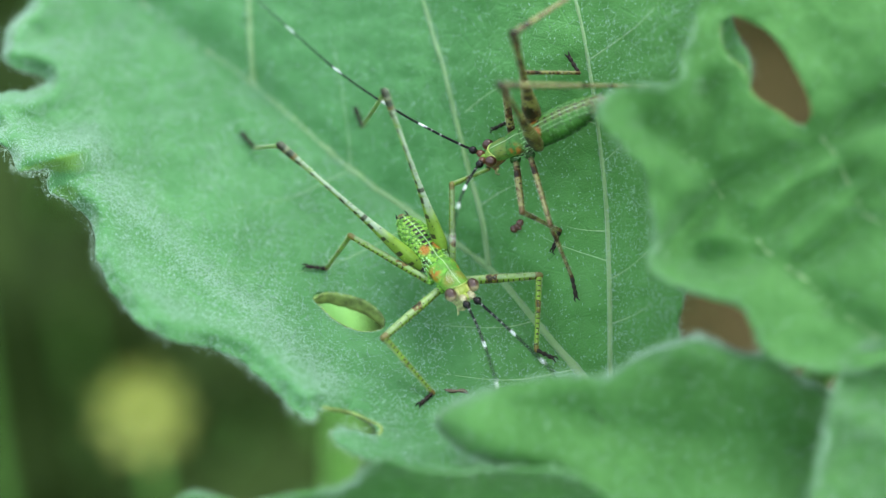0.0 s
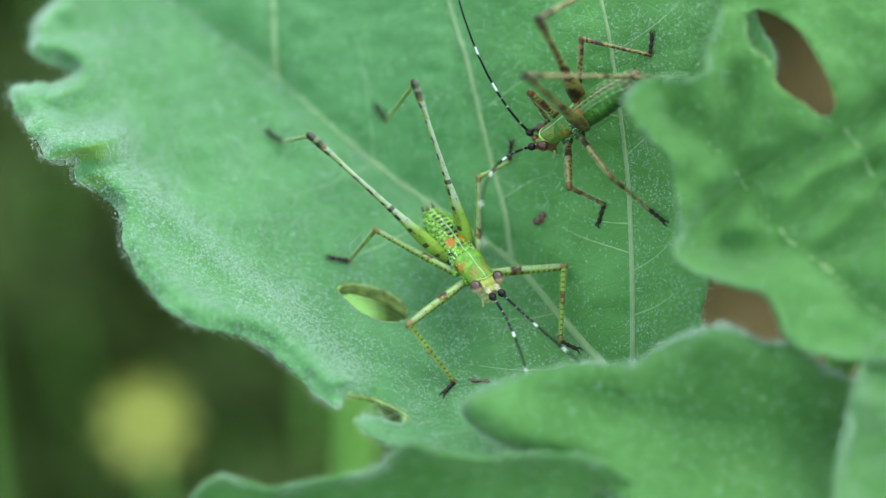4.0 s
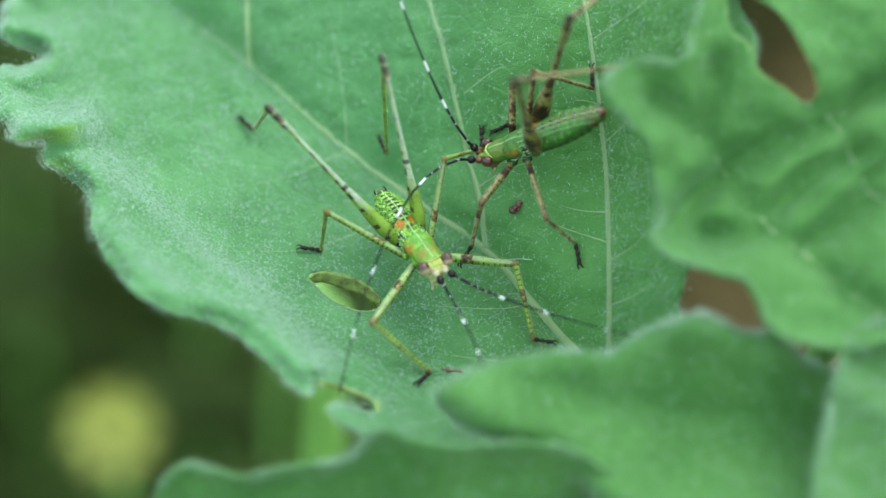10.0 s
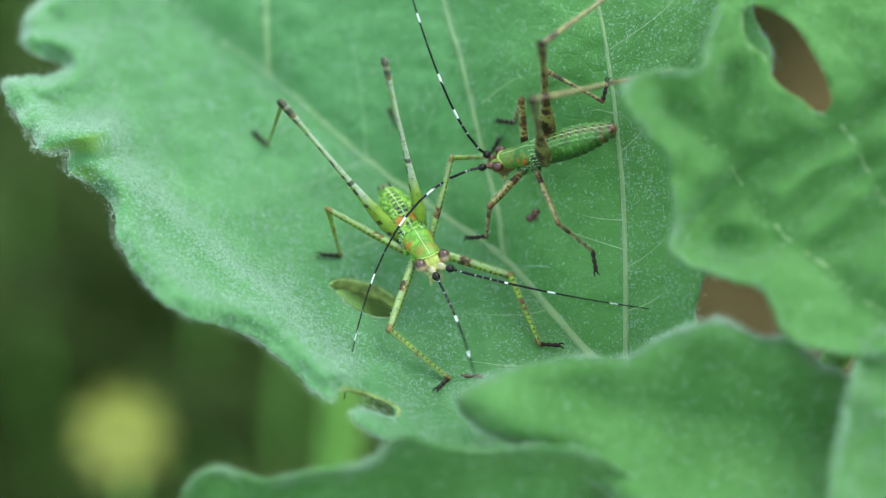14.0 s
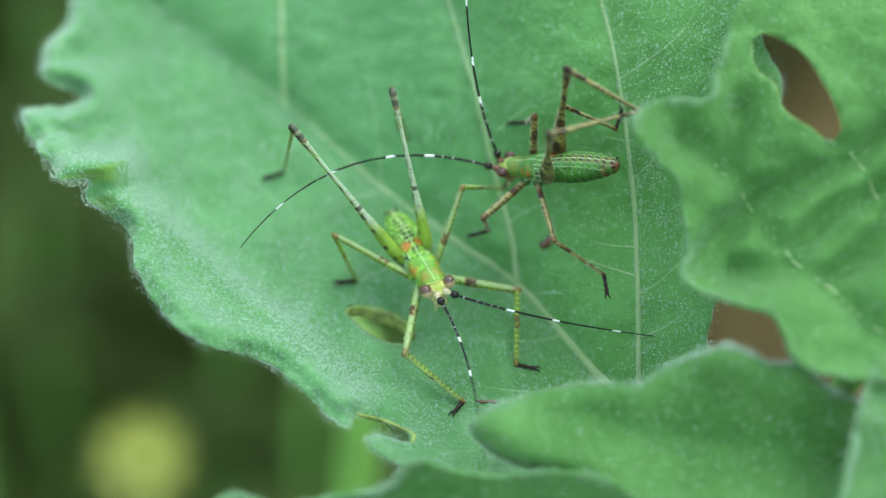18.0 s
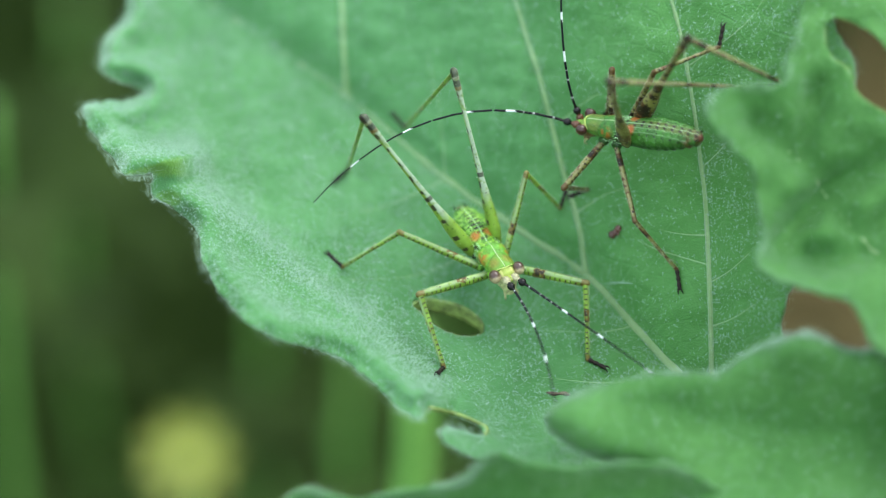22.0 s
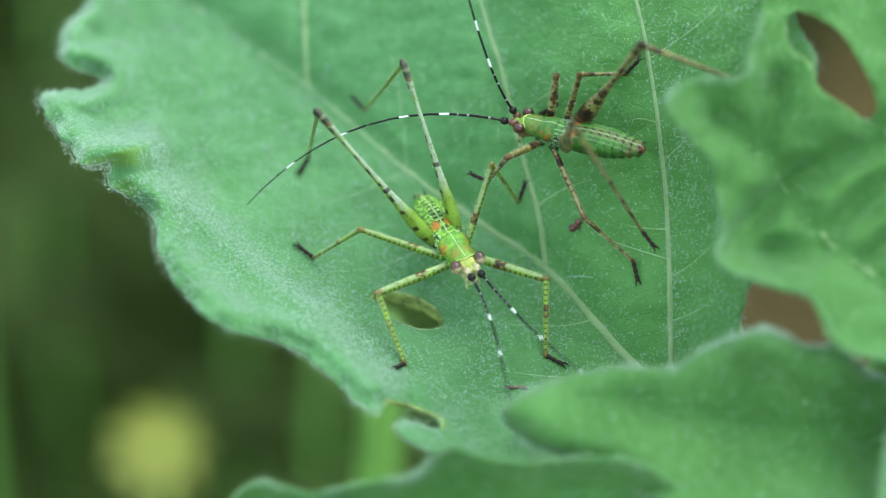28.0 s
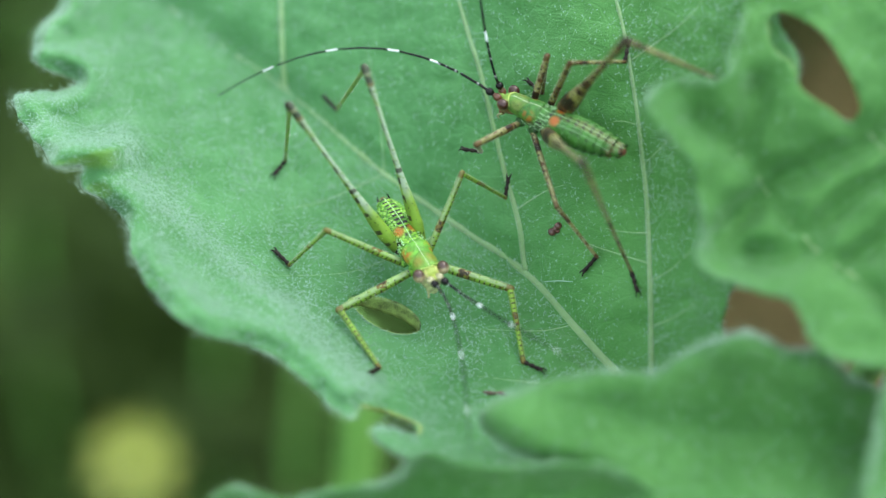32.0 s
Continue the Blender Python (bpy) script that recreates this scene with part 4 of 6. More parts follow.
    col = s.mix(s.math("MULTIPLY", s.near((-1.15, 0.22, 1.1), 0.2, 0.5), 0.9), col, (0.015, 0.012, 0.010))
    flank = s.math("MULTIPLY", s.near((-0.7, 1.35, 0.0), 0.75, 0.4), s.step(s.noise(1.8, 2), 0.42, 0.5))
    col = s.mix(flank, col, (0.012, 0.010, 0.008))
    s.color(col).bump(s.math("SUBTRACT", 1.0, grain), 1.0 if beaded else 0.5, 0.14)
    return shield, s.mat


SKIN_BRIGHT = body_materials("bright nymph", (0.120, 0.36, 0.030), (0.46, 0.72, 0.30), (0.46, 0.17, 0.015), True, 0.525)
SKIN_DARK = body_materials("dark nymph", (0.044, 0.180, 0.020), (0.34, 0.62, 0.30), (0.42, 0.11, 0.012), False, 0.75)


def head_material(name, crown, cheek):
    s = Shader(name, 0.42)
    x, y, z = s.xyz()
    mottle = s.noise(2.2, 3)
    col = s.mix(s.step(mottle, 0.35, 0.65), tuple(c * 0.65 for c in cheek), tuple(c * 1.25 for c in cheek))
    col = s.mix(s.step(s.math("ADD", s.math("SUBTRACT", z, s.math("MULTIPLY", s.math("ABSOLUTE", y), 0.55)), s.math("MULTIPLY", mottle, 0.3)), 0.25, 0.42), col, crown)
    streak = s.math("SUBTRACT", 1.0, s.step(s.math("ABSOLUTE", s.math("SUBTRACT", s.math("ABSOLUTE", y), 0.5)), 0.04, 0.11))
    col = s.mix(s.math("MULTIPLY", s.math("MULTIPLY", streak, s.step(z, 0.2, 0.4)), 0.7), col, (0.60, 0.60, 0.20))
    col = s.mix(s.math("MULTIPLY", s.step(s.noise(5.0, 2), 0.62, 0.72), 0.6), col, (0.09, 0.05, 0.02))
    s.color(col).bump(mottle, 0.6, 0.10)
    return s.mat


FACE_PALE = head_material("pale green face", (0.34, 0.44, 0.07), (0.50, 0.52, 0.24))
FACE_BROWN = head_material("brown face", (0.20, 0.36, 0.05), (0.17, 0.075, 0.022))


def eye_material(name, upper, lower):
    """A domed eye: dark above and behind, paler below and in front."""
    s = Shader(name, 0.28)
    x, y, z = s.xyz()
    where = s.math("ADD", s.math("SUBTRACT", s.math("MULTIPLY", z, 0.8), s.math("MULTIPLY", s.math("SUBTRACT", x, 3.3), 0.8)), s.math("MULTIPLY", s.noise(1.8, 2), 0.5))
    col = s.mix(s.step(where, 0.35, 0.75), lower, upper)
    s.color(s.mix(s.math("MULTIPLY", s.step(s.noise(6.0, 2), 0.5, 0.65), 0.35), col, tuple(c * 0.5 for c in upper))).bump(s.cells(9.0, "F1"), 0.25, 0.03)
    s.bsdf.inputs["Coat Weight"].default_value = 0.45
    return s.mat


EYE_PALE = eye_material("pinkish brown eye", (0.075, 0.036, 0.024), (0.44, 0.36, 0.20))
EYE_DARK = eye_material("dark red-brown eye", (0.050, 0.014, 0.008), (0.16, 0.055, 0.025))
BLACK = plain("black shell", (0.007, 0.006, 0.006), 0.2, 3.0, 0.3, 0.2)
FOOT = plain("dark foot", (0.016, 0.010, 0.008), 0.4, 2.0, 0.6, 0.05)
WHITE = plain("white band", (0.72, 0.78, 0.76), 0.45, 3.0, 0.1)
GREY_BLACK = plain("banded feeler", (0.007, 0.008, 0.009), 0.45, 1.6, 0.5)
for dark_shell in (BLACK, FOOT, GREY_BLACK):
    dark_shell.node_tree.nodes["Principled BSDF"].inputs["Specular IOR Level"].default_value = 0.2
GREY_RING = plain("grey feeler ring", (0.30, 0.33, 0.30), 0.45, 3.0, 0.3)
SCAPE_PALE = plain("pale feeler root", (0.42, 0.40, 0.22), 0.35, 2.2, 0.5, 0.3)
SCAPE_BROWN = plain("brown feeler root", (0.12, 0.045, 0.02), 0.3, 2.2, 0.5, 0.4)
RIM = plain("pale shield rim", (0.50, 0.62, 0.16), 0.45, 3.0, 0.3)
HOOK = plain("brown abdomen tip", (0.14, 0.055, 0.025), 0.4, 1.8, 0.6)
BRISTLE = plain("pale bristle", (0.50, 0.56, 0.40), 0.45, 3.0, 0.2)
BEAD = plain("pale skin bead", (0.40, 0.68, 0.34), 0.4, 2.0, 0.3)
BEAD_GREEN = plain("yellow-green skin bead", (0.20, 0.50, 0.09), 0.4, 2.0, 0.35)


def granules(shell, count, radius, rng, keep):
    """Small beads that stand on a body skin."""
    v, f = shell
    sites = [p for p in np.asarray(v) if keep(p)]
    pieces = []
    for k in rng.choice(len(sites), min(count, len(sites)), replace=False):
        p = sites[k] + rng.normal(0, 0.05, 3)
        pieces.append(ball(p, (radius * rng.uniform(0.6, 1.2),) * 3, 4, 5))
    return merge(pieces)


HIPS = {"front": (1.5, 1.05, -0.9), "middle": (0.1, 1.25, -1.0), "hind": (-1.1, 1.25, -0.5)}


def nymph(name, label, k, long, skin, eye_mat, face_mat, root_mat, leg_colors, lengths, thick, feeler, bands, brown, shield_widths, eye_size, beads, seed):
    """A long-legged katydid nymph, head along +x. k: width of its body; long: from its middle to the tip."""
    ob = thing(name, STAGE, label, "insect", "katydid nymphs on the leaf")
    w = k
    shield, hide = skin
    fw, bw = shield_widths
    rng = np.random.default_rng(seed)
    part("pronotum", mesh_of("pronotum", *loft([(3.05, 0.15, fw * 0.85, 0.62, 0.6), (2.9, 0.18, fw, 0.78, 0.8), (2.1, 0.16, fw * 0.6 + bw * 0.4, 0.86, 0.95),
                                                 (1.4, 0.13, fw * 0.42 + bw * 0.54, 0.86, 1.1), (0.8, 0.12, bw * 0.97, 0.98, 1.2), (0.1, 0.1, bw, 1.06, 1.0), (-0.15, 0.1, bw * 0.93, 0.95, 0.7)])), shield, ob)
    a = np.linspace(0.12, math.pi - 0.12, 26)
    for x, ww, up, r in ((2.94, fw * 0.99, 0.77, 0.05),):
        arc = np.column_stack([np.full(26, x) + 0.2 - 0.5 * np.cos(a) ** 2, np.cos(a) * ww, 0.18 + np.sin(a) * up])
        part("shield_rim", mesh_of("shield_rim", *tube(arc, r, 6)), RIM, ob, "pale yellow-green rim")
    chest = loft([(2.2, -0.3, 0.5 * w, 0.3, 0.5), (1.6, -0.4, 0.95 * w, 0.6, 0.75), (0.4, -0.3, 1.2 * w, 1.1, 0.95), (-0.3, -0.1, 1.34 * w, 1.1, 1.05), (-0.75, -0.1, 1.26 * w, 1.0, 1.0), (-1.1, -0.1, 1.36 * w, 1.12, 1.05), (-1.6, 0, 1.22 * w, 0.95, 0.9)])
    part("thorax", mesh_of("thorax", *chest), hide, ob)
    part("granules", mesh_of("granules", *granules(chest, 340, 0.06, rng, lambda p: p[2] > -0.7 and p[0] < 1.6 and abs(p[1]) > (0.75 if beads else 0.4))), BEAD, ob, "whitish-green beads on the flanks", "stuff")
    rings = [(-1.0, 0.05, 1.15 * w, 0.9, 0.8)]
    xs = np.linspace(-1.5, -1.5 - (long - 2.3), 9)
    for i, x in enumerate(xs):
        u = i / 8
        g = math.sin(math.pi * (0.36 + 0.52 * u)) ** 0.7
        seg = (long - 2.3) / 8
        rings.append((x, 0.05 + 0.1 * u, 1.58 * w * g, 1.11 * g, 1.46 * g))
        rings.append((x - 0.72 * seg, 0.05 + 0.1 * u, 1.63 * w * g, 1.16 * g, 1.51 * g))
    rings.append((-long - 0.1, 0.2, 0.25, 0.2, 0.25))
    belly = loft(rings, 30)
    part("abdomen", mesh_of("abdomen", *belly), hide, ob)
    if beads:
        part("granules", mesh_of("granules", *granules(belly, beads, 0.052, rng, lambda p: p[2] > -0.5 and abs(p[1]) > 0.42)), BEAD_GREEN, ob, "pale green skin beads", "stuff")
    part("abdomen_tip", mesh_of("abdomen_tip", *ball((0.2 - long, 0, 0.15), (0.45, 0.46 * w, 0.42))), HOOK, ob, "reddish-brown tip")
    for s in (-1, 1):
        part("cercus", mesh_of("cercus", *tube(spline([(0.5 - long, s * 0.42, 0.3), (0.1 - long, s * 0.55, 0.42), (-0.2 - long, s * 0.45, 0.6)], 8), np.linspace(0.14, 0.03, 8), 6)), BLACK, ob, "small dark pincer")
    head = part("head", mesh_of("head", *merge([loft([(2.4, 0.0, 0.95 * w, 0.85, 1.0), (3.1, -0.05, fw, 0.85, 1.25), (3.65, -0.2, fw * 0.82, 0.75, 1.35), (4.0, -0.6, 0.5 * w, 0.5, 1.15), (4.15, -0.8, 0.2, 0.2, 0.6)]),
                                                ball((3.95, 0, 0.28), (0.42, 0.26, 0.26))])), face_mat, ob)
    for s in (-1, 1):
        part("eye", mesh_of("eye", *ball((3.3, s * (fw + 0.08), 0.42), (eye_size, eye_size * 0.86, eye_size), 14, 20)), eye_mat, head, "glossy bulging eye")
        part("palp", mesh_of("palp", *tube(spline([(3.6, s * 0.45, -1.3), (4.0, s * 0.6, -1.7), (3.9, s * 0.55, -2.1)], 8), np.linspace(0.14, 0.08, 8), 6)), FACE_PALE, head)
        part("mandible", mesh_of("mandible", *ball((3.75, s * 0.28, -1.35), (0.3, 0.3, 0.35))), face_mat, head)
    for pair in HIPS.values():
        for s in (-1, 1):
            part("coxa", mesh_of("coxa", *ball((pair[0], s * (pair[1] - 0.12) * w, pair[2] + 0.05), (0.5, 0.42, 0.5), 8, 12)), hide, ob)
    limbs = {}
    for pair, (a, b), (ra, rb) in zip(("front", "middle", "hind"), lengths, thick):
        thigh = leg_material(name + " " + pair + " femur", *leg_colors, a, pair == "hind", brown)
        shin = leg_material(name + " " + pair + " tibia", *leg_colors, b, False, brown)
        m1 = bristly("femur", limb(a, ra, 14, 110, seed, 0.72 if pair == "hind" else 0.85), thigh)
        m2 = bristly("tibia", limb(b, rb, 10, 70, seed + 1, 1.0, 0), shin)
        toe = [limb(1.7, (0.16, 0.22, 0.13, 0.22, 0.13, 0.22, 0.16), 10)[:2]]
        for s in (-1, 1):
            toe.append(tube(spline([(1.6, s * 0.05, 0), (1.98, s * 0.17, 0.12), (2.2, s * 0.22, -0.16)], 6), np.linspace(0.11, 0.03, 6), 6))
        m3 = mesh_of("tarsus", *merge(toe))
        for side in ("left", "right"):
            limbs[pair + "_" + side] = (part("femur", m1, thigh, ob), part("tibia", m2, shin, ob), part("tarsus", m3, FOOT, ob, "dark clawed foot"), a, b)
    count = 14
    step = feeler / count
    radii = np.linspace(0.128, 0.040, count + 1)
    feelers = {}
    for side in ("left", "right"):
        chain = []
        for i in range(count):
            band = i in bands
            r = (radii[i], radii[i + 1])
            length = step * 1.03
            if i == 0:
                me = mesh_of("antenna_base", *merge([ball((0.0, 0, 0), (0.46, 0.36, 0.36)), ball((0.85, 0, 0), (0.38, 0.36, 0.36)), limb(length, (0.2, 0.2, r[1], r[1]))[:2]]))
                me.materials.append(root_mat)
                me.materials.append(BLACK)
                for p in me.polygons:
                    p.material_index = 1 if p.center.x > 0.47 * MM else 0
                chain.append(part("antenna_base", me, None, ob, "feeler root with a black ball"))
            elif band:
                cutp = length * 0.52
                me = mesh_of("antenna_segment", *limb(length, r, 8)[:2])
                me.materials.append(GREY_BLACK)
                me.materials.append(WHITE)
                for p in me.polygons:
                    p.material_index = 1 if p.center.x < cutp * MM else 0
                chain.append(part("antenna_segment", me, None, ob, "black feeler joint with a white band"))
            else:
                me = mesh_of("antenna_segment", *limb(length, r, 8)[:2])
                me.materials.append(GREY_BLACK)
                me.materials.append(GREY_RING)
                for p in me.polygons:
                    u = p.center.x / MM / length
                    p.material_index = 1 if i < 4 and (abs(u - 0.12) < 0.05 or (i > 1 and abs(u - 0.62) < 0.03)) else 0
                chain.append(part("antenna_segment", me, None, ob))
        feelers[side] = chain
    return ob, limbs, feelers, step, k


BRIGHT_LEGS = (((0.38, 0.46, 0.42, 0.36), (0.31, 0.27, 0.23, 0.23)), ((0.36, 0.37, 0.31, 0.28), (0.25, 0.20, 0.17, 0.19)),
               ((0.46, 0.78, 0.70, 0.52, 0.38, 0.31, 0.27, 0.25, 0.25, 0.38, 0.44), (0.24, 0.19, 0.17, 0.16, 0.16)))
BROWN_LEGS = (((0.31, 0.37, 0.34, 0.30), (0.27, 0.21, 0.18, 0.20)), ((0.30, 0.31, 0.27, 0.26), (0.23, 0.18, 0.16, 0.18)),
              ((0.45, 0.76, 0.80, 0.66, 0.45, 0.33, 0.28, 0.27, 0.27, 0.38, 0.42), (0.26, 0.21, 0.18, 0.17, 0.16)))
green_nymph = nymph("katydid_nymph", "bright green katydid nymph with speckled abdomen, orange marks and banded feelers", 1.0, 6.5, SKIN_BRIGHT, EYE_PALE, FACE_PALE, SCAPE_PALE,
                    ((0.175, 0.31, 0.035), (0.15, 0.09, 0.020), (0.022, 0.018, 0.010), (0.46, 0.56, 0.46)), ((7.1, 6.7), (8.0, 7.1), (17.0, 16.2)), BRIGHT_LEGS,
                    19.0, (4, 7, 11), 0.12, (1.08, 1.36), 0.62, 330, 3)
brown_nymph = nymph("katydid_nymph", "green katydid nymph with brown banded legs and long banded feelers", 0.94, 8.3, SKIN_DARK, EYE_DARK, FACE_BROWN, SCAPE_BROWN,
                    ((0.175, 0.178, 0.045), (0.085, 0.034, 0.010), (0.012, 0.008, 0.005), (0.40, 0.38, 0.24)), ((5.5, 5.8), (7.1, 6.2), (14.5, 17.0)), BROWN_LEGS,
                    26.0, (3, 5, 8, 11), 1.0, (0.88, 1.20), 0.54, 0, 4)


# ---- movement ----
def blend(rows, t):
    """A value between timed rows."""
    a = np.asarray(rows, dtype=float)
    return Vector([float(np.interp(t, a[:, 0], a[:, j])) for j in (1, 2, 3)])


def aim(start, way, up):
    """A pose at start whose x axis runs along way."""
    x = way.normalized()
    y = up.cross(x)
    y = y.normalized() if y.length > 1e-6 else Vector((0, 1, 0))
    m = Matrix((x, y, x.cross(y))).transposed().to_4x4()
    m.translation = start * MM
    return m


def animate(made, body, legs, feelers):
    """Keys a nymph: its body along timed poses; the legs reach from hip over knee to the planted foot; the feelers sweep as chains."""
    ob, limbs, chains, step, k = made
    times = sorted({round(i * 0.25, 3) for i in range(129)} | {t for t, m in body})
    body_rows, part_rows = [], {}
    planted = {}
    for name, (feet, knees, toes) in legs.items():
        raised = []
        for rows in (feet, toes):
            a = np.array(rows, dtype=float)
            a[:, 3] = np.where(a[:, 1] > 18, a[:, 3], np.maximum(a[:, 3], far_height(a[:, 1:3]) + 0.22))
            raised.append(a)
        planted[name] = (raised[0], knees, raised[1])
    for t in times:
        i = max(j for j, (q, m) in enumerate(body) if q <= t)
        m = body[i][1]
        if i + 1 < len(body):
            f = (t - body[i][0]) / (body[i + 1][0] - body[i][0])
            m = m.lerp(body[i + 1][1], f)
        full = m.copy()
        full.translation = m.translation * MM
        body_rows.append((t, STAGE @ full))
        back = m.inverted()
        for name, (feet, knees, toes) in planted.items():
            thigh, shin, toe, a, b = limbs[name]
            pair, side = name.split("_")
            hip = Vector(HIPS[pair])
            hip.y *= k if side == "left" else -k
            ankle, hint, tip = (back @ blend(rows, t) for rows in (feet, knees, toes))
            reach = ankle - hip
            d = min(max(reach.length, abs(a - b) + 0.2), a + b - 0.05)
            axis = reach.normalized()
            along = (a * a - b * b + d * d) / (2 * d)
            off = hint - hip - axis * (hint - hip).dot(axis)
            off = off.normalized() * math.sqrt(max(a * a - along * along, 0))
            knee = hip + axis * along + off
            ankle = hip + axis * d
            part_rows.setdefault(thigh, []).append((t, aim(hip, knee - hip, Vector((0, 0, 1)) + axis * 0.01)))
            part_rows.setdefault(shin, []).append((t, aim(knee, ankle - knee, off)))
            part_rows.setdefault(toe, []).append((t, aim(ankle, tip - ankle, Vector((0, 0, 1)))))
        for side, (mids, tips) in feelers.items():
            root = Vector((4.15, (0.42 if side == "left" else -0.42) * k, 0.35))
            mid, tip = back @ blend(mids, t), back @ blend(tips, t)
            bend = 2 * mid - 0.5 * (root + tip)
            line = [root.lerp(bend, u).lerp(bend.lerp(tip, u), u) for u in (j / 60 for j in range(61))]
            run, at = 0.0, [root]
            for p, q in zip(line, line[1:]):
                run += (q - p).length
                if run >= step:
                    run -= step
                    at.append(q.copy())
            while len(at) < len(chains[side]) + 1:
                at.append(at[-1] + (tip - bend).normalized() * step)
            for seg, p, q in zip(chains[side], at, at[1:]):
                part_rows.setdefault(seg, []).append((t, aim(p, q - p, Vector((0, 0, 1)))))
    walk(ob, body_rows)
    for piece, rows in part_rows.items():
        walk(piece, rows)


def motions():
    body = [
        (0, pose(-0.19, -1.56, -1.18, -27.8, -30.1, -50.8)),
        (1, pose(-0.40, -1.53, -1.21, -27.5, -30.1, -53.2)),
        (6, pose(0.19, -1.76, -1.10, -25.6, -29.0, -51.0)),
        (9, pose(-0.20, -1.83, -1.09, -28.3, -32.5, -50.0)),
        (10, pose(-2.19, -1.20, -1.50, -22.3, -33.5, -53.1)),
        (13, pose(-3.57, -0.27, -1.99, -16.7, -35.9, -56.9)),
        (16.5, pose(-4.79, -0.01, -2.38, -9.8, -31.1, -58.8)),
        (19, pose(-4.68, -0.03, -2.53, -17.3, -35.1, -58.1)),
        (20, pose(-4.68, -0.03, -2.53, -17.3, -35.1, -58.1)),
        (20.7, pose(-4.56, 0.45, -2.61, -12.2, -38.7, -59.7)),
        (22, pose(-4.62, 0.12, -2.60, -18.2, -41.4, -57.1)),
        (23, pose(-4.57, 0.49, -2.69, -24.5, -36.3, -53.7)),
        (25.5, pose(-4.43, 0.37, -2.69, -17.3, -37.3, -56.4)),
        (28, pose(-4.50, 0.40, -2.71, -16.8, -39.2, -56.1)),
        (29, pose(-4.50, 0.40, -2.71, -16.8, -39.2, -56.1)),
        (29.5, pose(-6.09, 0.55, -2.84, -13.0, -36.9, -58.7)),
        (32, pose(-5.79, 0.11, -2.81, -17.8, -35.8, -57.9)),
    ]
    legs = {}
    legs['front_right'] = (
        [(0, -0.9, -12.5, 0.9), (6, -1.2, -12.4, 0.9), (9, -1, -12.4, 0.9), (10, -0.9, -12.5, 0.9), (13, -1, -12.6, 1.1), (16.5, -0.9, -12.4, 0.8), (19, -1, -12.3, 0.7), (20, -1, -12.3, 0.7), (20.7, -8.8, -9.9, -0.5), (22, -8.9, -10, 0.5), (23, -8.7, -10, 0.4), (25.5, -8.7, -10, 0.4), (28, -8.6, -10.3, 0.6), (29, -8.6, -10.3, 0.6), (29.5, -8.7, -10.4, 0.9), (32, -8.8, -10.2, 0.6)],
        [(0, -5.2, -7.5, 2.7), (6, -5, -7.3, 2.8), (9, -5.2, -7.5, 3), (10, -6, -8.1, 2.5), (13, -6.2, -8.4, 1.2), (16.5, -6.4, -8.3, 1.1), (19, -6.2, -8, 1.5), (20, -6.2, -8, 1.5), (20.7, -10.4, -3.5, 1.5), (22, -10.9, -4.4, 1.2), (23, -11, -4.2, -1.8), (25.5, -11.1, -4.4, -2.5), (28, -11.1, -4.2, -0.2), (29, -11.1, -4.2, -0.2), (29.5, -12.1, -5, -0.4), (32, -12.1, -5, -1.8)],
        [(0, -2.5, -13.8, 2.5), (6, -2.4, -13.9, 2.6), (9, -2.4, -13.9, 2.5), (10, -2.4, -13.9, 2.5), (13, -2.5, -14, 2.7), (16.5, -2.3, -13.8, 2.5), (19, -2.3, -13.8, 2.4), (20, -2.3, -13.8, 2.4), (20.7, -11.1, -10.4, 0.6), (22, -10.2, -11.3, 2.3), (23, -10.4, -11, 2.1), (25.5, -10.5, -10.9, 2), (28, -10.4, -11.1, 2.3), (29, -10.4, -11.1, 2.3), (29.5, -10.6, -11.2, 2.5), (32, -10.4, -11.3, 2.4)])
    legs['front_left'] = (
        [(0, 8.2, -8.8, -0.5), (6, 8.4, -8.8, -0.4), (9, 8.3, -8.9, -0.4), (10, 8.1, -9.5, -0.2), (13, 8.3, -9.6, -0.1), (16.5, 4.1, -9, -1.6), (19, 3.7, -9, -1.7), (20, 3.7, -9, -1.7), (20.7, 3.8, -9.2, -1.4), (22, 3.9, -9.3, -1.4), (23, 3.6, -9.3, -1.5), (25.5, 3.8, -9.2, -1.6), (28, 3.8, -9.5, -1.4), (29, 3.8, -9.5, -1.4), (29.5, 3.7, -9.3, -1.5), (32, 3.7, -9.6, -1.3)],
        [(0, 9.2, -2.9, -2), (6, 9.4, -2.6, -1.6), (9, 9, -2.6, -1), (10, 6.9, -3, -0.8), (13, 5.5, -4.1, -2.1), (16.5, 4, -2.5, -1.2), (19, 4.2, -2.7, -2.5), (20, 4.2, -2.7, -2.5), (20.7, 4.2, -2.5, -1.5), (22, 3.8, -2.5, -0.7), (23, 4.1, -2.2, -1.5), (25.5, 4.2, -2.7, -1.2), (28, 4.1, -2.6, -1.2), (29, 4.1, -2.6, -1.2), (29.5, 2.8, -3, -2.7), (32, 3.2, -3.2, -2.6)],
        [(0, 10.3, -9.8, 0.7), (6, 10.5, -9.9, 0.8), (9, 10.4, -9.8, 0.7), (10, 10.5, -9.9, 0.8), (13, 10.7, -10, 0.9), (16.5, 6.7, -8.5, -1.5), (19, 5.9, -10.1, -0.7), (20, 5.9, -10.1, -0.7), (20.7, 6.0, -10.1, -0.4), (22, 6, -10.4, -0.5), (23, 5.9, -10.2, -0.6), (25.5, 5.8, -10.4, -0.5), (28, 5.9, -10.6, -0.4), (29, 5.9, -10.6, -0.4), (29.5, 5.7, -10.6, -0.4), (32, 5.9, -10.6, -0.4)])
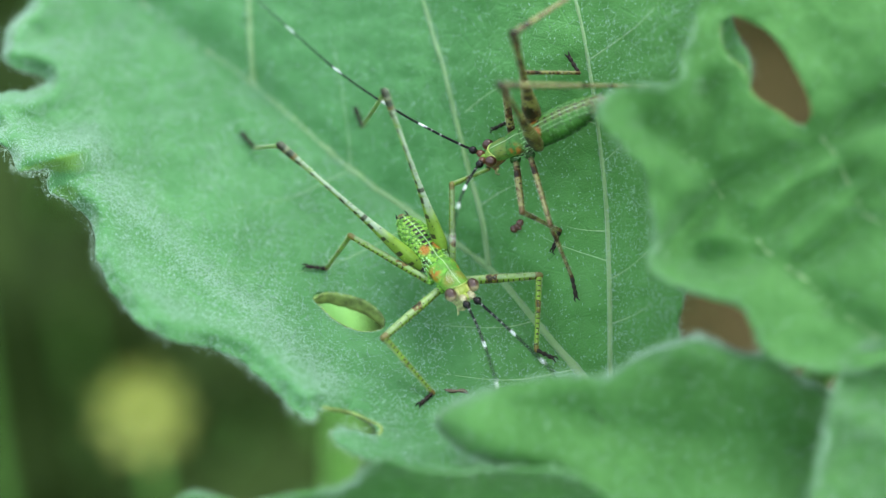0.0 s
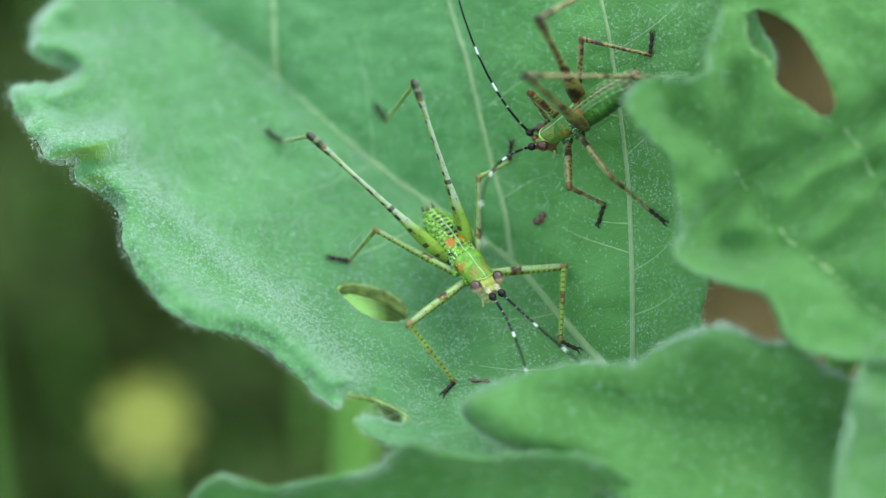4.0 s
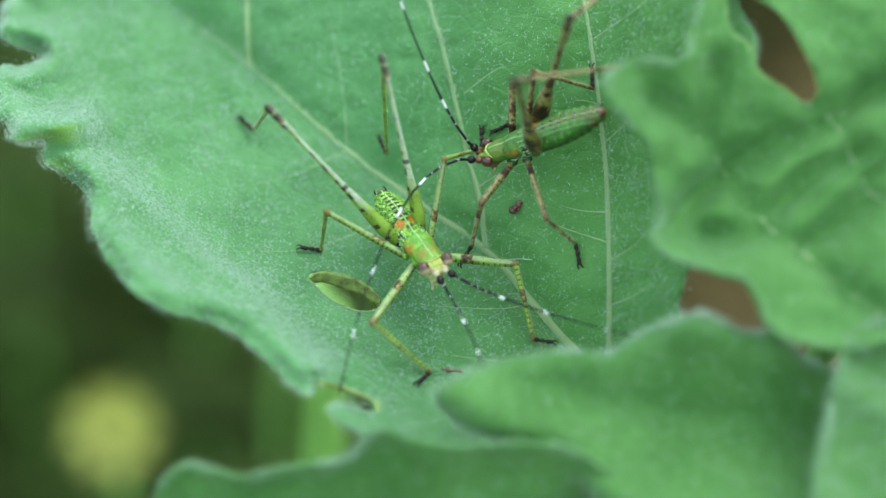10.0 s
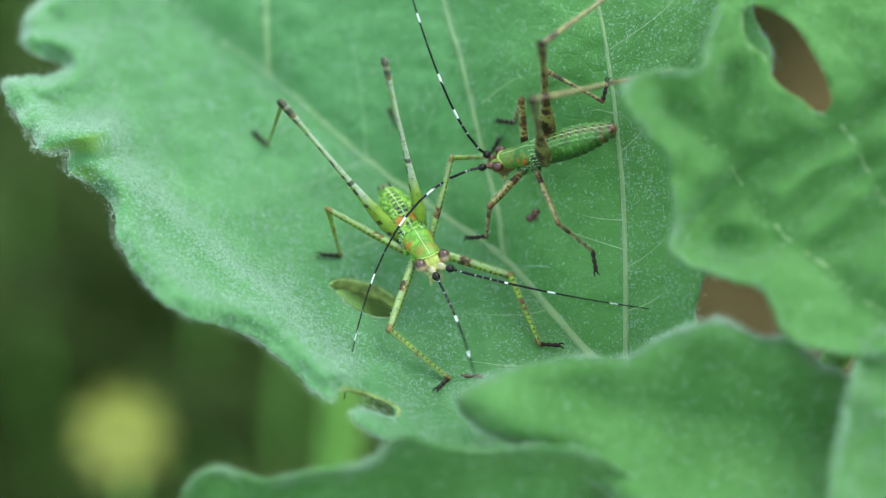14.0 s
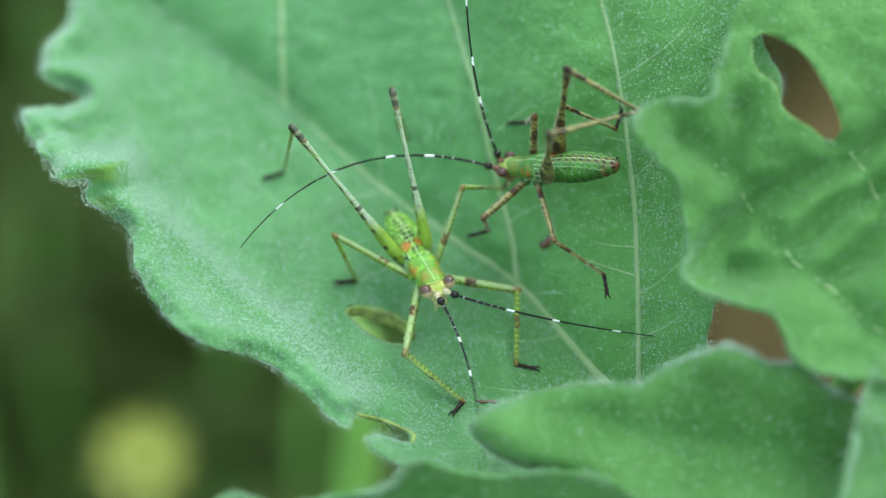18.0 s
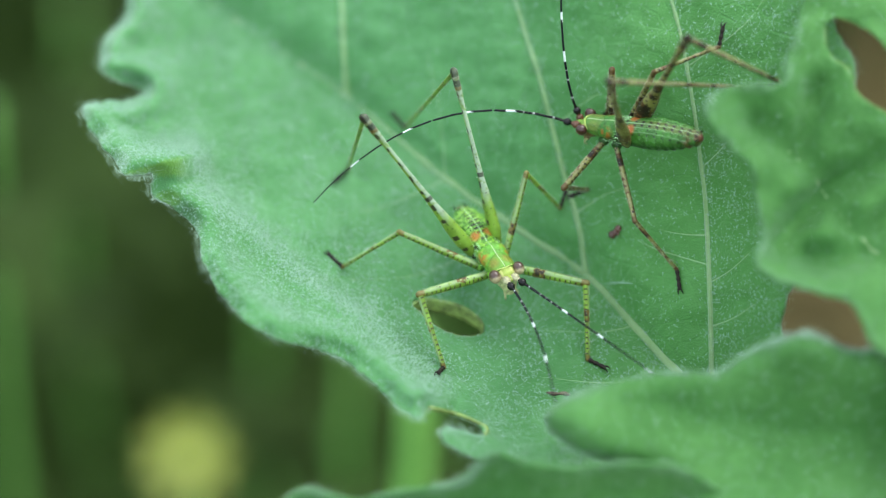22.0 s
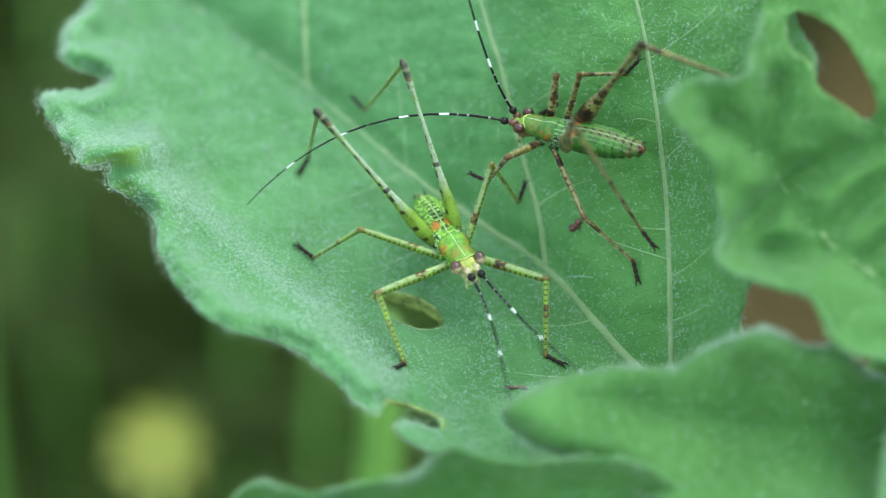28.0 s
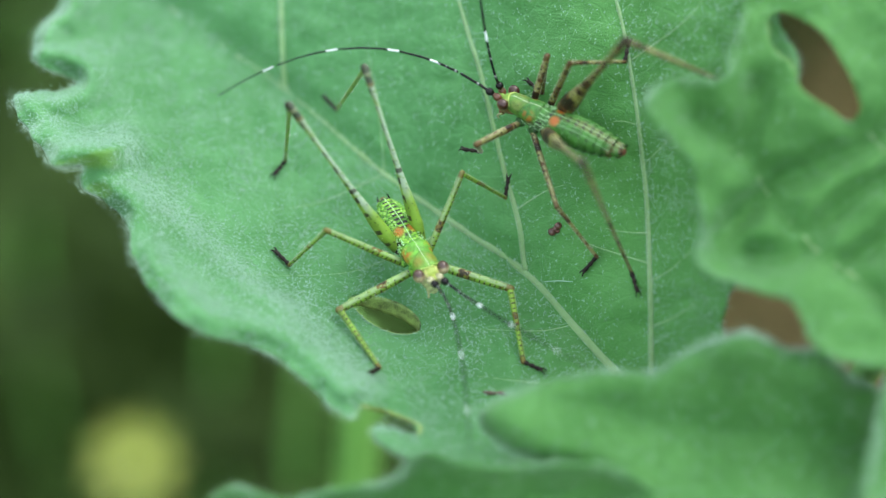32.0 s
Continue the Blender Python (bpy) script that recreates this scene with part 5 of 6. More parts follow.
    legs['middle_right'] = (
        [(0, -10.5, -1.7, -6.4), (6, -10.6, -1.8, -6.3), (9, -10.7, -1.9, -6.2), (10, -10.6, -1.9, -6.2), (13, -10.7, -1.8, -6.3), (16.5, -10.6, -1.5, -6.5), (19, -10.7, -1.5, -6.5), (20, -10.7, -1.5, -6.5), (20.7, -10.6, -1.5, -6.9), (22, -17.9, -1, -4.9), (23, -17.7, -0.9, -5), (25.5, -16.7, -0.7, -5.6), (28, -16.8, -0.9, -5.4), (29, -16.8, -0.9, -5.4), (29.5, -16.6, -1.1, -5.3), (32, -16.8, -1.2, -5.2)],
        [(0, -7.7, 1, -0.4), (6, -7.6, 0.5, -0.2), (9, -7.7, 0.5, -0.1), (10, -9.8, 1.2, 0.2), (13, -10.9, 2.1, -0.2), (16.5, -12, 2.3, -0.5), (19, -11.9, 2.4, -0.6), (20, -11.9, 2.4, -0.6), (20.7, -11.9, 3.0, -1.5), (22, -13, 2, -0.9), (23, -12.4, 2.1, -1.1), (25.5, -12.8, 1.6, -0.4), (28, -12.9, 1.5, -0.1), (29, -12.9, 1.5, -0.1), (29.5, -13.9, 1.8, 0.4), (32, -13.8, 1.6, 0.4)],
        [(0, -13.1, -1.4, -6.3), (6, -13.2, -1.4, -6.2), (9, -13.2, -1.2, -6.4), (10, -13.2, -1.6, -6.1), (13, -13.3, -1.6, -6.1), (16.5, -13.1, -1.9, -5.9), (19, -13.2, -1.8, -5.9), (20, -13.2, -1.8, -5.9), (20.7, -13.1, -1.6, -6.6), (22, -19.7, 0.6, -5.8), (23, -19.5, 0.7, -6), (25.5, -18.9, 0.6, -6.1), (28, -18.8, 0.6, -6.1), (29, -18.8, 0.6, -6.1), (29.5, -18.6, 0.4, -6), (32, -18.6, 0.5, -6.1)])
    legs['middle_left'] = (
        [(0, 4, 7.2, -5.7), (6, 3.8, 7.3, -5.7), (9, 3.3, 7.1, -6), (10, 3.6, 7.4, -5.9), (13, 2.7, 7.6, -6.3), (16.5, 2.6, 7.1, -6.4), (19, 2.8, 7.1, -6.2), (20, 2.8, 7.1, -6.2), (20.7, 2.0, 4.4, -5.9), (22, 1.8, 4.4, -6.6), (23, 1.6, 4.6, -6.7), (25.5, 1.9, 4.4, -6.5), (28, 1.6, 4.3, -6.6), (29, 1.6, 4.3, -6.6), (29.5, 3.6, 4.5, -5.8), (32, 2.3, 5, -6.4)],
        [(0, 0.9, 6.3, 0.4), (6, 1.2, 6.1, 0.5), (9, 1, 6.1, 0.4), (10, 0.2, 6.4, 0.2), (13, -0.8, 6.9, -0.2), (16.5, -1, 7.1, -0.4), (19, -0.9, 7.1, -0.4), (20, -0.9, 7.1, -0.4), (20.7, -1.0, 7.4, -0.2), (22, -1.6, 7.1, -0.9), (23, -1.3, 7.3, -0.8), (25.5, -1.4, 7.1, -0.7), (28, -1.4, 6.8, -0.6), (29, -1.4, 6.8, -0.6), (29.5, -0.6, 6.5, -0.6), (32, -1.6, 6.8, -0.9)],
        [(0, 4.8, 9.7, -5.4), (6, 3.8, 9.9, -6), (9, 3.6, 9.7, -6), (10, 3.5, 9.9, -6.1), (13, 3.9, 9.8, -5.8), (16.5, 3.9, 9.3, -5.9), (19, 4.1, 9.3, -5.9), (20, 4.1, 9.3, -5.9), (20.7, 2.5, 6.9, -6), (22, 2.7, 6.8, -6.6), (23, 2.6, 7, -6.7), (25.5, 2.3, 7, -6.7), (28, 2.5, 6.7, -6.6), (29, 2.5, 6.7, -6.6), (29.5, 4.3, 7, -5.6), (32, 2.7, 7.6, -6.4)])
    legs['hind_right'] = (
        [(0, -17.4, 9.4, -11.7), (6, -16.8, 9.2, -11.6), (9, -17, 9.1, -11.6), (10, -17.1, 9.1, -11.5), (13, -17.6, 8.5, -11.3), (16.5, -17.6, 8.6, -11.3), (19, -17.7, 8.8, -11.4), (20, -17.7, 8.8, -11.4), (20.7, -17.4, 8.9, -11.6), (22, -17.6, 8.2, -11.2), (23, -17.6, 8.9, -11.5), (25.5, -17.6, 8.9, -11.5), (28, -17.6, 8.5, -11.3), (29, -17.6, 8.5, -11.3), (29.5, -17.5, 8.6, -11.4), (32, -17.5, 8.5, -11.3)],
        [(0, -14, 9, 4.1), (6, -13.5, 8.8, 4.2), (9, -13.7, 8.8, 4.3), (10, -15, 9.8, 4.5), (13, -15.8, 11.1, 4.5), (16.5, -16.6, 11.6, 4.4), (19, -16.2, 11.6, 4.4), (20, -16.2, 11.6, 4.4), (20.7, -15.6, 12.4, 4.1), (22, -16.4, 12, 4.3), (23, -16.3, 12.1, 4.3), (25.5, -16.5, 11.9, 4.3), (28, -16.8, 11.7, 4.4), (29, -16.8, 11.7, 4.4), (29.5, -17.2, 12.6, 4.2), (32, -16.9, 12.2, 4.3)],
        [(0, -19, 11.2, -12.7), (6, -19, 10.4, -12.4), (9, -19, 10.6, -12.5), (10, -18.8, 10.7, -12.7), (13, -19.1, 10.2, -12.5), (16.5, -19.7, 9.7, -12.3), (19, -19.4, 6.8, -11.3), (20, -19.4, 6.8, -11.3), (20.7, -19.3, 7.1, -11.8), (22, -19.4, 6.4, -11.1), (23, -19.5, 7.2, -11.3), (25.5, -19.5, 7, -11.3), (28, -18.7, 6.2, -10.8), (29, -18.7, 6.2, -10.8), (29.5, -19.2, 6.6, -11.3), (32, -19, 6.4, -11.1)])
    legs['hind_left'] = (
        [(0, -7.4, 11.3, -10.5), (1, -8.1, 12.5, -10.8), (6, -6.9, 10.3, -10.2), (9, -6, 8.7, -9.8), (10, -4.9, 7, -9.2), (13, -5.3, 9.6, -9.7), (16.5, -6.3, 12, -10.2), (19, -6, 11.9, -10.1), (20, -6, 11.9, -10.1), (20.7, -6.7, 12.2, -9.8), (22, -12.3, 12.2, -11.9), (23, -13, 13.9, -12.4), (25.5, -12.4, 13.1, -12.1), (28, -12.4, 13, -12.1), (29, -12.4, 13, -12.1), (29.5, -13.3, 13.7, -12.5), (32, -12.9, 13.3, -12.3)],
        [(0, -5.4, 14.2, 5), (1, -5.2, 13.4, 5), (6, -4.3, 13.2, 5.5), (9, -5.2, 13.7, 5.4), (10, -5.7, 14.8, 4.7), (13, -6.9, 15.5, 5), (16.5, -7.9, 15.7, 5.3), (19, -7.6, 15.9, 5.2), (20, -7.6, 15.9, 5.2), (20.7, -6.9, 16.4, 5.4), (22, -7.8, 15.3, 3.4), (23, -8.3, 15.4, 3.2), (25.5, -8.2, 14.7, 3.7), (28, -8.4, 14.8, 3.7), (29, -8.4, 14.8, 3.7), (29.5, -9.8, 14.8, 3.7), (32, -9.8, 14.5, 3.8)],
        [(0, -8.3, 13.6, -11.2), (1, -9.2, 14.8, -11.5), (6, -8.4, 12.2, -11), (9, -7.4, 10.7, -10.6), (10, -5.9, 9.2, -10), (13, -6.6, 11.7, -10.4), (16.5, -7, 14.4, -10.8), (19, -7.5, 13.8, -11), (20, -7.5, 13.8, -11), (20.7, -7.4, 14.6, -10.4), (22, -13.9, 14.1, -12.8), (23, -14.6, 15.8, -13.3), (25.5, -14, 15, -12.9), (28, -14.1, 14.9, -13), (29, -14.1, 14.9, -13), (29.5, -14.9, 15.6, -13.4), (32, -14.6, 15.1, -13.2)])
    feelers = {}
    feelers['left'] = (
        [(0, 6.6, -7.7, 4.9), (6, 5.9, -7.5, 4.9), (9, 6.8, -8.3, 5.0), (10, 6.0, -6.3, 3.5), (13, 8.9, -5.1, 2.4), (16.5, 6.7, -4.7, 1.6), (19, 6.9, -5.2, 1.6), (20, 6.9, -5.2, 1.6), (20.7, 3.5, -5.8, 3.6), (23, 2.8, -6.6, 4.4), (25.5, 3.0, -7.7, 4.5), (28, 1.7, -6.7, 4.5), (29, 1.7, -6.7, 4.5), (29.5, 0.5, -5.5, 4.4), (32, -0.0, -5.1, 4.4)],
        [(0, 10.3, -11.3, 9.1), (6, 9.8, -10.5, 9.1), (9, 10.2, -11.1, 9.1), (10, 15.7, -9.0, 6.3), (13, 20.5, -6.9, 3.4), (16.5, 17.1, -5.8, 2.3), (19, 18.6, -7.1, 2.3), (20, 18.6, -7.1, 2.3), (20.7, 11.7, -10.2, 6.9), (23, 7.4, -11.4, 9.1), (25.5, 6.5, -11.2, 9.1), (28, 6.3, -10.9, 9.1), (29, 6.3, -10.9, 9.1), (29.5, 4.8, -8.8, 9.1), (32, 4.8, -8.1, 9.1)])
    feelers['right'] = (
        [(0, 3.4, -7.7, 5.0), (6, 4.0, -7.8, 5.0), (9, 3.8, -8.5, 5.1), (10, 2.1, -8.5, 5.0), (13, 0.3, -8.1, 4.8), (16.5, -1.5, -7.5, 4.5), (19, -1.1, -7.0, 4.6), (20, -1.1, -7.0, 4.6), (20.7, -1.5, -6.4, 4.6), (23, -0.8, -6.6, 4.5), (25.5, -1.0, -6.8, 4.5), (28, -1.2, -6.7, 4.6), (29, -1.2, -6.7, 4.6), (29.5, -3.3, -5.0, 4.5), (32, -2.6, -5.9, 4.5)],
        [(0, 5.0, -13.1, 9.1), (6, 5.5, -12.5, 9.1), (9, 5.0, -12.8, 9.1), (10, 3.4, -11.9, 9.1), (13, 1.8, -13.3, 9.1), (16.5, -0.3, -11.9, 9.1), (19, 0.2, -12.7, 9.1), (20, 0.2, -12.8, 9.1), (20.7, -0.5, -10.9, 9.1), (23, 0.7, -12.3, 9.1), (25.5, 0.2, -11.5, 9.1), (28, 0.1, -12.9, 9.1), (29, 0.1, -12.9, 9.1), (29.5, -1.8, -12.4, 9.1), (32, -1.6, -12.4, 9.1)])
    animate(green_nymph, body, legs, feelers)
    body = [
        (0, pose(7.07, 9.61, 0.03, 39.7, 22.5, -154.7)),
        (1, pose(9.55, 10.59, 0.99, 46.9, 39.4, -141.7)),
        (3, pose(9.30, 10.63, 1.26, 43.6, 39.1, -144.2)),
        (6, pose(8.68, 10.41, 1.06, 39.9, 34.3, -149.5)),
        (7.5, pose(7.81, 9.38, 0.52, 43.6, 33.9, -151.4)),
        (9, pose(7.36, 7.96, 0.11, 20.6, 36.2, -159.8)),
        (10, pose(6.85, 7.53, -0.15, 35.4, 29.5, -160.3)),
        (13, pose(6.51, 7.26, -0.28, 46.3, 30.6, -159.6)),
        (16.5, pose(5.84, 7.91, -0.52, 35.7, 35.7, -178.7)),
        (19, pose(5.53, 9.18, -0.65, 37.7, 37.7, 176.4)),
        (20, pose(5.53, 9.18, -0.65, 37.7, 37.7, 176.4)),
        (20.7, pose(6.38, 10.59, 0.22, 41.9, 27.2, 171.5)),
        (22, pose(6.65, 11.03, 0.07, 30.3, 34.5, 168.8)),
        (23, pose(5.93, 11.16, -0.16, 35.8, 26.4, 170.4)),
        (24, pose(5.80, 11.30, -0.35, 36.4, 27.2, 170.2)),
        (25.5, pose(5.11, 10.66, -0.66, 34.9, 25.6, 166.8)),
        (28, pose(4.77, 10.23, -0.93, 30.9, 25.9, 165.0)),
        (29, pose(4.77, 10.23, -0.93, 30.9, 25.9, 165.0)),
        (29.5, pose(5.67, 11.20, -0.64, 31.6, 19.0, 162.3)),
        (32, pose(5.06, 11.80, -0.70, 30.9, 20.1, 153.6)),
    ]
    legs = {}
    legs['front_right'] = (
        [(0, 5.8, 11.4, -3.7), (1, 7.6, 11.3, -2.7), (3, 7.4, 10.6, -2.1), (6, 7, 10.7, -2.3), (7.5, 7.1, 9.2, -2.3), (9, 6.4, 9.7, -3.5), (10, 5.9, 9.5, -4.6), (13, 5, 8.9, -5.1), (16.5, 4.6, 14.5, -5), (19, 4.9, 12.1, -5), (20, 4.9, 12.1, -5), (20.7, 5.3, 12.6, -3.1), (22, 5.9, 12.8, -3.6), (23, 5.6, 13.2, -3.8), (25.5, 5, 13.5, -4.8), (28, 4.9, 13, -4.9), (29, 4.9, 13, -4.9), (29.5, 5.6, 14.2, -4.4), (32, 5.4, 14.2, -4.5)],
        [(0, 5.5, 13.3, 1.8), (1, 7.2, 13.2, 3), (3, 7.1, 12.5, 3.7), (6, 6.4, 12.5, 3.5), (7.5, 6.7, 11.1, 3.4), (9, 6.1, 12.2, 1.8), (10, 5.9, 12.6, 0.4), (13, 5, 12, -0.1), (16.5, 5.1, 12.9, 0.5), (19, 5, 14.1, 0.4), (20, 5, 14.1, 0.4), (20.7, 5.8, 15.0, 2.1), (22, 6.1, 15.3, 1.8), (23, 5.6, 15.7, 1.5), (25.5, 5, 15.9, 0.4), (28, 4.8, 15.8, 0.1), (29, 4.8, 15.8, 0.1), (29.5, 5.5, 16.3, 1), (32, 5.7, 17.1, 0.5)],
        [(0, 3.9, 10.5, -5.2), (1, 5.7, 10.4, -4.2), (3, 5.5, 9.7, -3.6), (6, 5.1, 9.7, -3.8), (7.5, 5.1, 8.3, -3.8), (9, 4.5, 8.8, -5), (10, 3.9, 8.6, -6), (13, 2.9, 8.5, -6.6), (16.5, 3.2, 16.4, -6.1), (19, 3, 10.9, -6.5), (20, 3, 10.9, -6.5), (20.7, 3.5, 11.5, -4.7), (22, 4.1, 11.7, -5.1), (23, 3.8, 12, -5.3), (25.5, 3.3, 12.3, -6.3), (28, 3.1, 11.9, -6.4), (29, 3.1, 11.9, -6.4), (29.5, 3.8, 15.6, -5.8), (32, 3.8, 15.6, -5.9)])
    legs['front_left'] = (
        [(0, 10.3, 1.7, -2), (1, 12.4, 3.4, -0.6), (3, 12.2, 3.3, -0.7), (6, 12, 3.4, -0.9), (7.5, 8.6, 1.9, -3), (9, 4.5, -0.6, -4), (10, 2.7, -1.4, -2.7), (13, 3.3, -0.5, -2.7), (16.5, 0.2, 1.6, -4.2), (19, 2.2, 4.2, -5.7), (20, 2.2, 4.2, -5.7), (20.7, 4.1, 6.4, -4.2), (22, 4.2, 6, -5.5), (23, 1.6, 5.6, -6.7), (25.5, 1.1, 5.8, -5.4), (28, -1.3, 5.9, -2.9), (29, -1.3, 5.9, -2.9), (29.5, 1.9, 7.9, -3.1), (32, -0, 8.9, -4)],
        [(0, 7.5, 2.1, 2.4), (1, 9.9, 3.7, 3.9), (3, 9.8, 3.4, 3.8), (6, 9, 3.1, 3.4), (7.5, 6.2, 1.8, 1.8), (9, 4.4, 2.5, 1.1), (10, 3.6, 2.6, 1.8), (13, 3.2, 2.4, 2.5), (16.5, 1, 3.8, 1.1), (19, 0.7, 4.3, -0), (20, 0.7, 4.3, -0), (20.7, 1.5, 5.8, 1.1), (22, 1.8, 5.9, -0.2), (23, 0.6, 6.3, -1.1), (25.5, 0.2, 5.9, 0.3), (28, 0.4, 7.8, 2.4), (29, 0.4, 7.8, 2.4), (29.5, 2.4, 9.2, 3.1), (32, 0.6, 9.8, 2.2)],
        [(0, 9.5, -0.7, -2.5), (1, 11.1, 1.3, -1.6), (3, 11.4, 1, -1.5), (6, 11.6, 0.9, -1.4), (7.5, 6.8, 0.3, -4.1), (9, 2.2, -1.4, -5), (10, 1.4, -3.7, -2.6), (13, 0.9, -0.8, -3.7), (16.5, -2.2, 1.6, -5.2), (19, 0, 3.1, -6.5), (20, 0, 3.1, -6.5), (20.7, 2.1, 5.4, -5.5), (22, 2.1, 5.2, -6.8), (23, -0.7, 5.3, -7.9), (25.5, -1.2, 5.2, -6.5), (28, -3.4, 6.9, -4), (29, -3.4, 6.9, -4), (29.5, -0.3, 8.7, -4.4), (32, -2.3, 9.3, -5.3)])
    legs['middle_right'] = (
        [(0, 11.9, 15.5, -0.2), (1, 16, 16.3, 3.5), (3, 15.9, 16.2, 2.7), (6, 15.7, 16.4, 2.5), (7.5, 15.7, 16.2, 2.5), (9, 13.7, 14.2, 1), (10, 12.9, 12.4, 0.2), (13, 12.2, 12, 1.4), (16.5, 12.5, 12, -0), (19, 12.5, 12.2, -0), (20, 12.5, 12.2, -0), (20.7, 12.6, 16.5, 2), (22, 15.1, 17.9, 3.7), (23, 13.1, 17.3, 0.7), (25.5, 10.9, 15.4, -1), (28, 10.7, 15.4, -1.1), (29, 10.7, 15.4, -1.1), (29.5, 11.2, 15, -0.8), (32, 12.3, 16.5, 0.1)],
        [(0, 7.5, 15.9, 3.4), (1, 10.4, 18.1, 1.7), (3, 10.4, 17.9, 3), (6, 9.9, 17.4, 3.1), (7.5, 9.9, 16.1, 2.6), (9, 8.2, 14.5, 3.4), (10, 8.3, 13.9, 3.4), (13, 8.4, 14.2, -2.9), (16.5, 8.2, 13.8, 3.2), (19, 7.8, 14.2, 3.3), (20, 7.8, 14.2, 3.3), (20.7, 7.1, 15.0, 4.5), (22, 9, 15.5, 4.3), (23, 8, 15.5, 3.9), (25.5, 7.4, 15.3, 3.8), (28, 6.8, 15.2, 3.4), (29, 6.8, 15.2, 3.4), (29.5, 8.3, 16.3, 3.8), (32, 7.8, 16.2, 3.7)],
        [(0, 10.7, 17.6, -1.1), (1, 15.7, 18.8, 3.1), (3, 16, 18.8, 2.5), (6, 16.2, 18.9, 2.6), (7.5, 16, 18.8, 2.5), (9, 12.6, 16.4, 0.1), (10, 12.8, 15, 0.2), (13, 12.8, 14.5, 1.7), (16.5, 12.9, 14.6, 0.3), (19, 13.4, 14.5, 0.6), (20, 13.4, 14.5, 0.6), (20.7, 13.1, 19.1, 2.1), (22, 15.6, 20.5, 3.8), (23, 14.2, 19.6, 1.1), (25.5, 12.7, 16.9, 0.1), (28, 12.4, 17.1, -0.1), (29, 12.4, 17.1, -0.1), (29.5, 12.6, 17, 0.1), (32, 12.8, 19, 0.2)])
    legs['middle_left'] = (
        [(0, 11.3, -2.4, -0.2), (1, 17.4, 5.4, 3.3), (3, 17.7, 4.8, 3.5), (6, 12.3, -1.4, 0.3), (7.5, 11.8, -1.1, -0.8), (9, 11.7, -1.5, -0.8), (10, 11.7, -1.2, -0.8), (13, 11.8, -1.3, -0.8), (16.5, 11.4, -1, 1.6), (19, 11.5, -0.9, 0.5), (20, 11.5, -0.9, 0.5), (20.7, 11.6, -0.7, -0.1), (22, 11.8, -1.4, -0.8), (23, 11.6, -1, -0.2), (25.5, 11.4, -0.8, -1.1), (28, 11.5, -1.2, -1), (29, 11.5, -1.2, -1), (29.5, 11.6, -0.8, 0.6), (32, 10.1, -0.4, -1.9)],
        [(0, 9.2, 2.3, 3.5), (1, 13.8, 6.3, 7.4), (3, 13.6, 6.1, 7.1), (6, 10.6, 3.1, 4.4), (7.5, 9.8, 2.2, 4.2), (9, 9.6, 1, 4.2), (10, 9, 0.4, 4.2), (13, 8.7, 0.5, 4.3), (16.5, 7.2, 2.4, 4.9), (19, 6.3, 2, 3.1), (20, 6.3, 2, 3.1), (20.7, 7.4, 2.6, 3.1), (22, 7.9, 2.6, 1.6), (23, 7.5, 3.2, 1.8), (25.5, 6.9, 2.7, 1.3), (28, 6.9, 2.6, 1.1), (29, 6.9, 2.6, 1.1), (29.5, 7.6, 4, 2.2), (32, 6.4, 3.8, 0.7)],
        [(0, 11.8, -4.8, 0.3), (1, 19.4, 4.8, 4.7), (3, 19.7, 4.1, 4.9), (6, 12.8, -3.9, 0.7), (7.5, 12.1, -3.7, -0.4), (9, 12.3, -4, -0.3), (10, 12.2, -3.7, -0.4), (13, 12.2, -3.8, -0.4), (16.5, 11.8, -3.6, 2), (19, 11.9, -3.4, 1), (20, 11.9, -3.4, 1), (20.7, 11.9, -3.2, 0.2), (22, 12.1, -3.9, -0.4), (23, 12, -3.5, 0.2), (25.5, 12, -3.3, -0.6), (28, 12, -3.7, -0.5), (29, 12, -3.7, -0.5), (29.5, 11.6, -3.4, 0.7), (32, 8.5, -2.3, -2.8)])
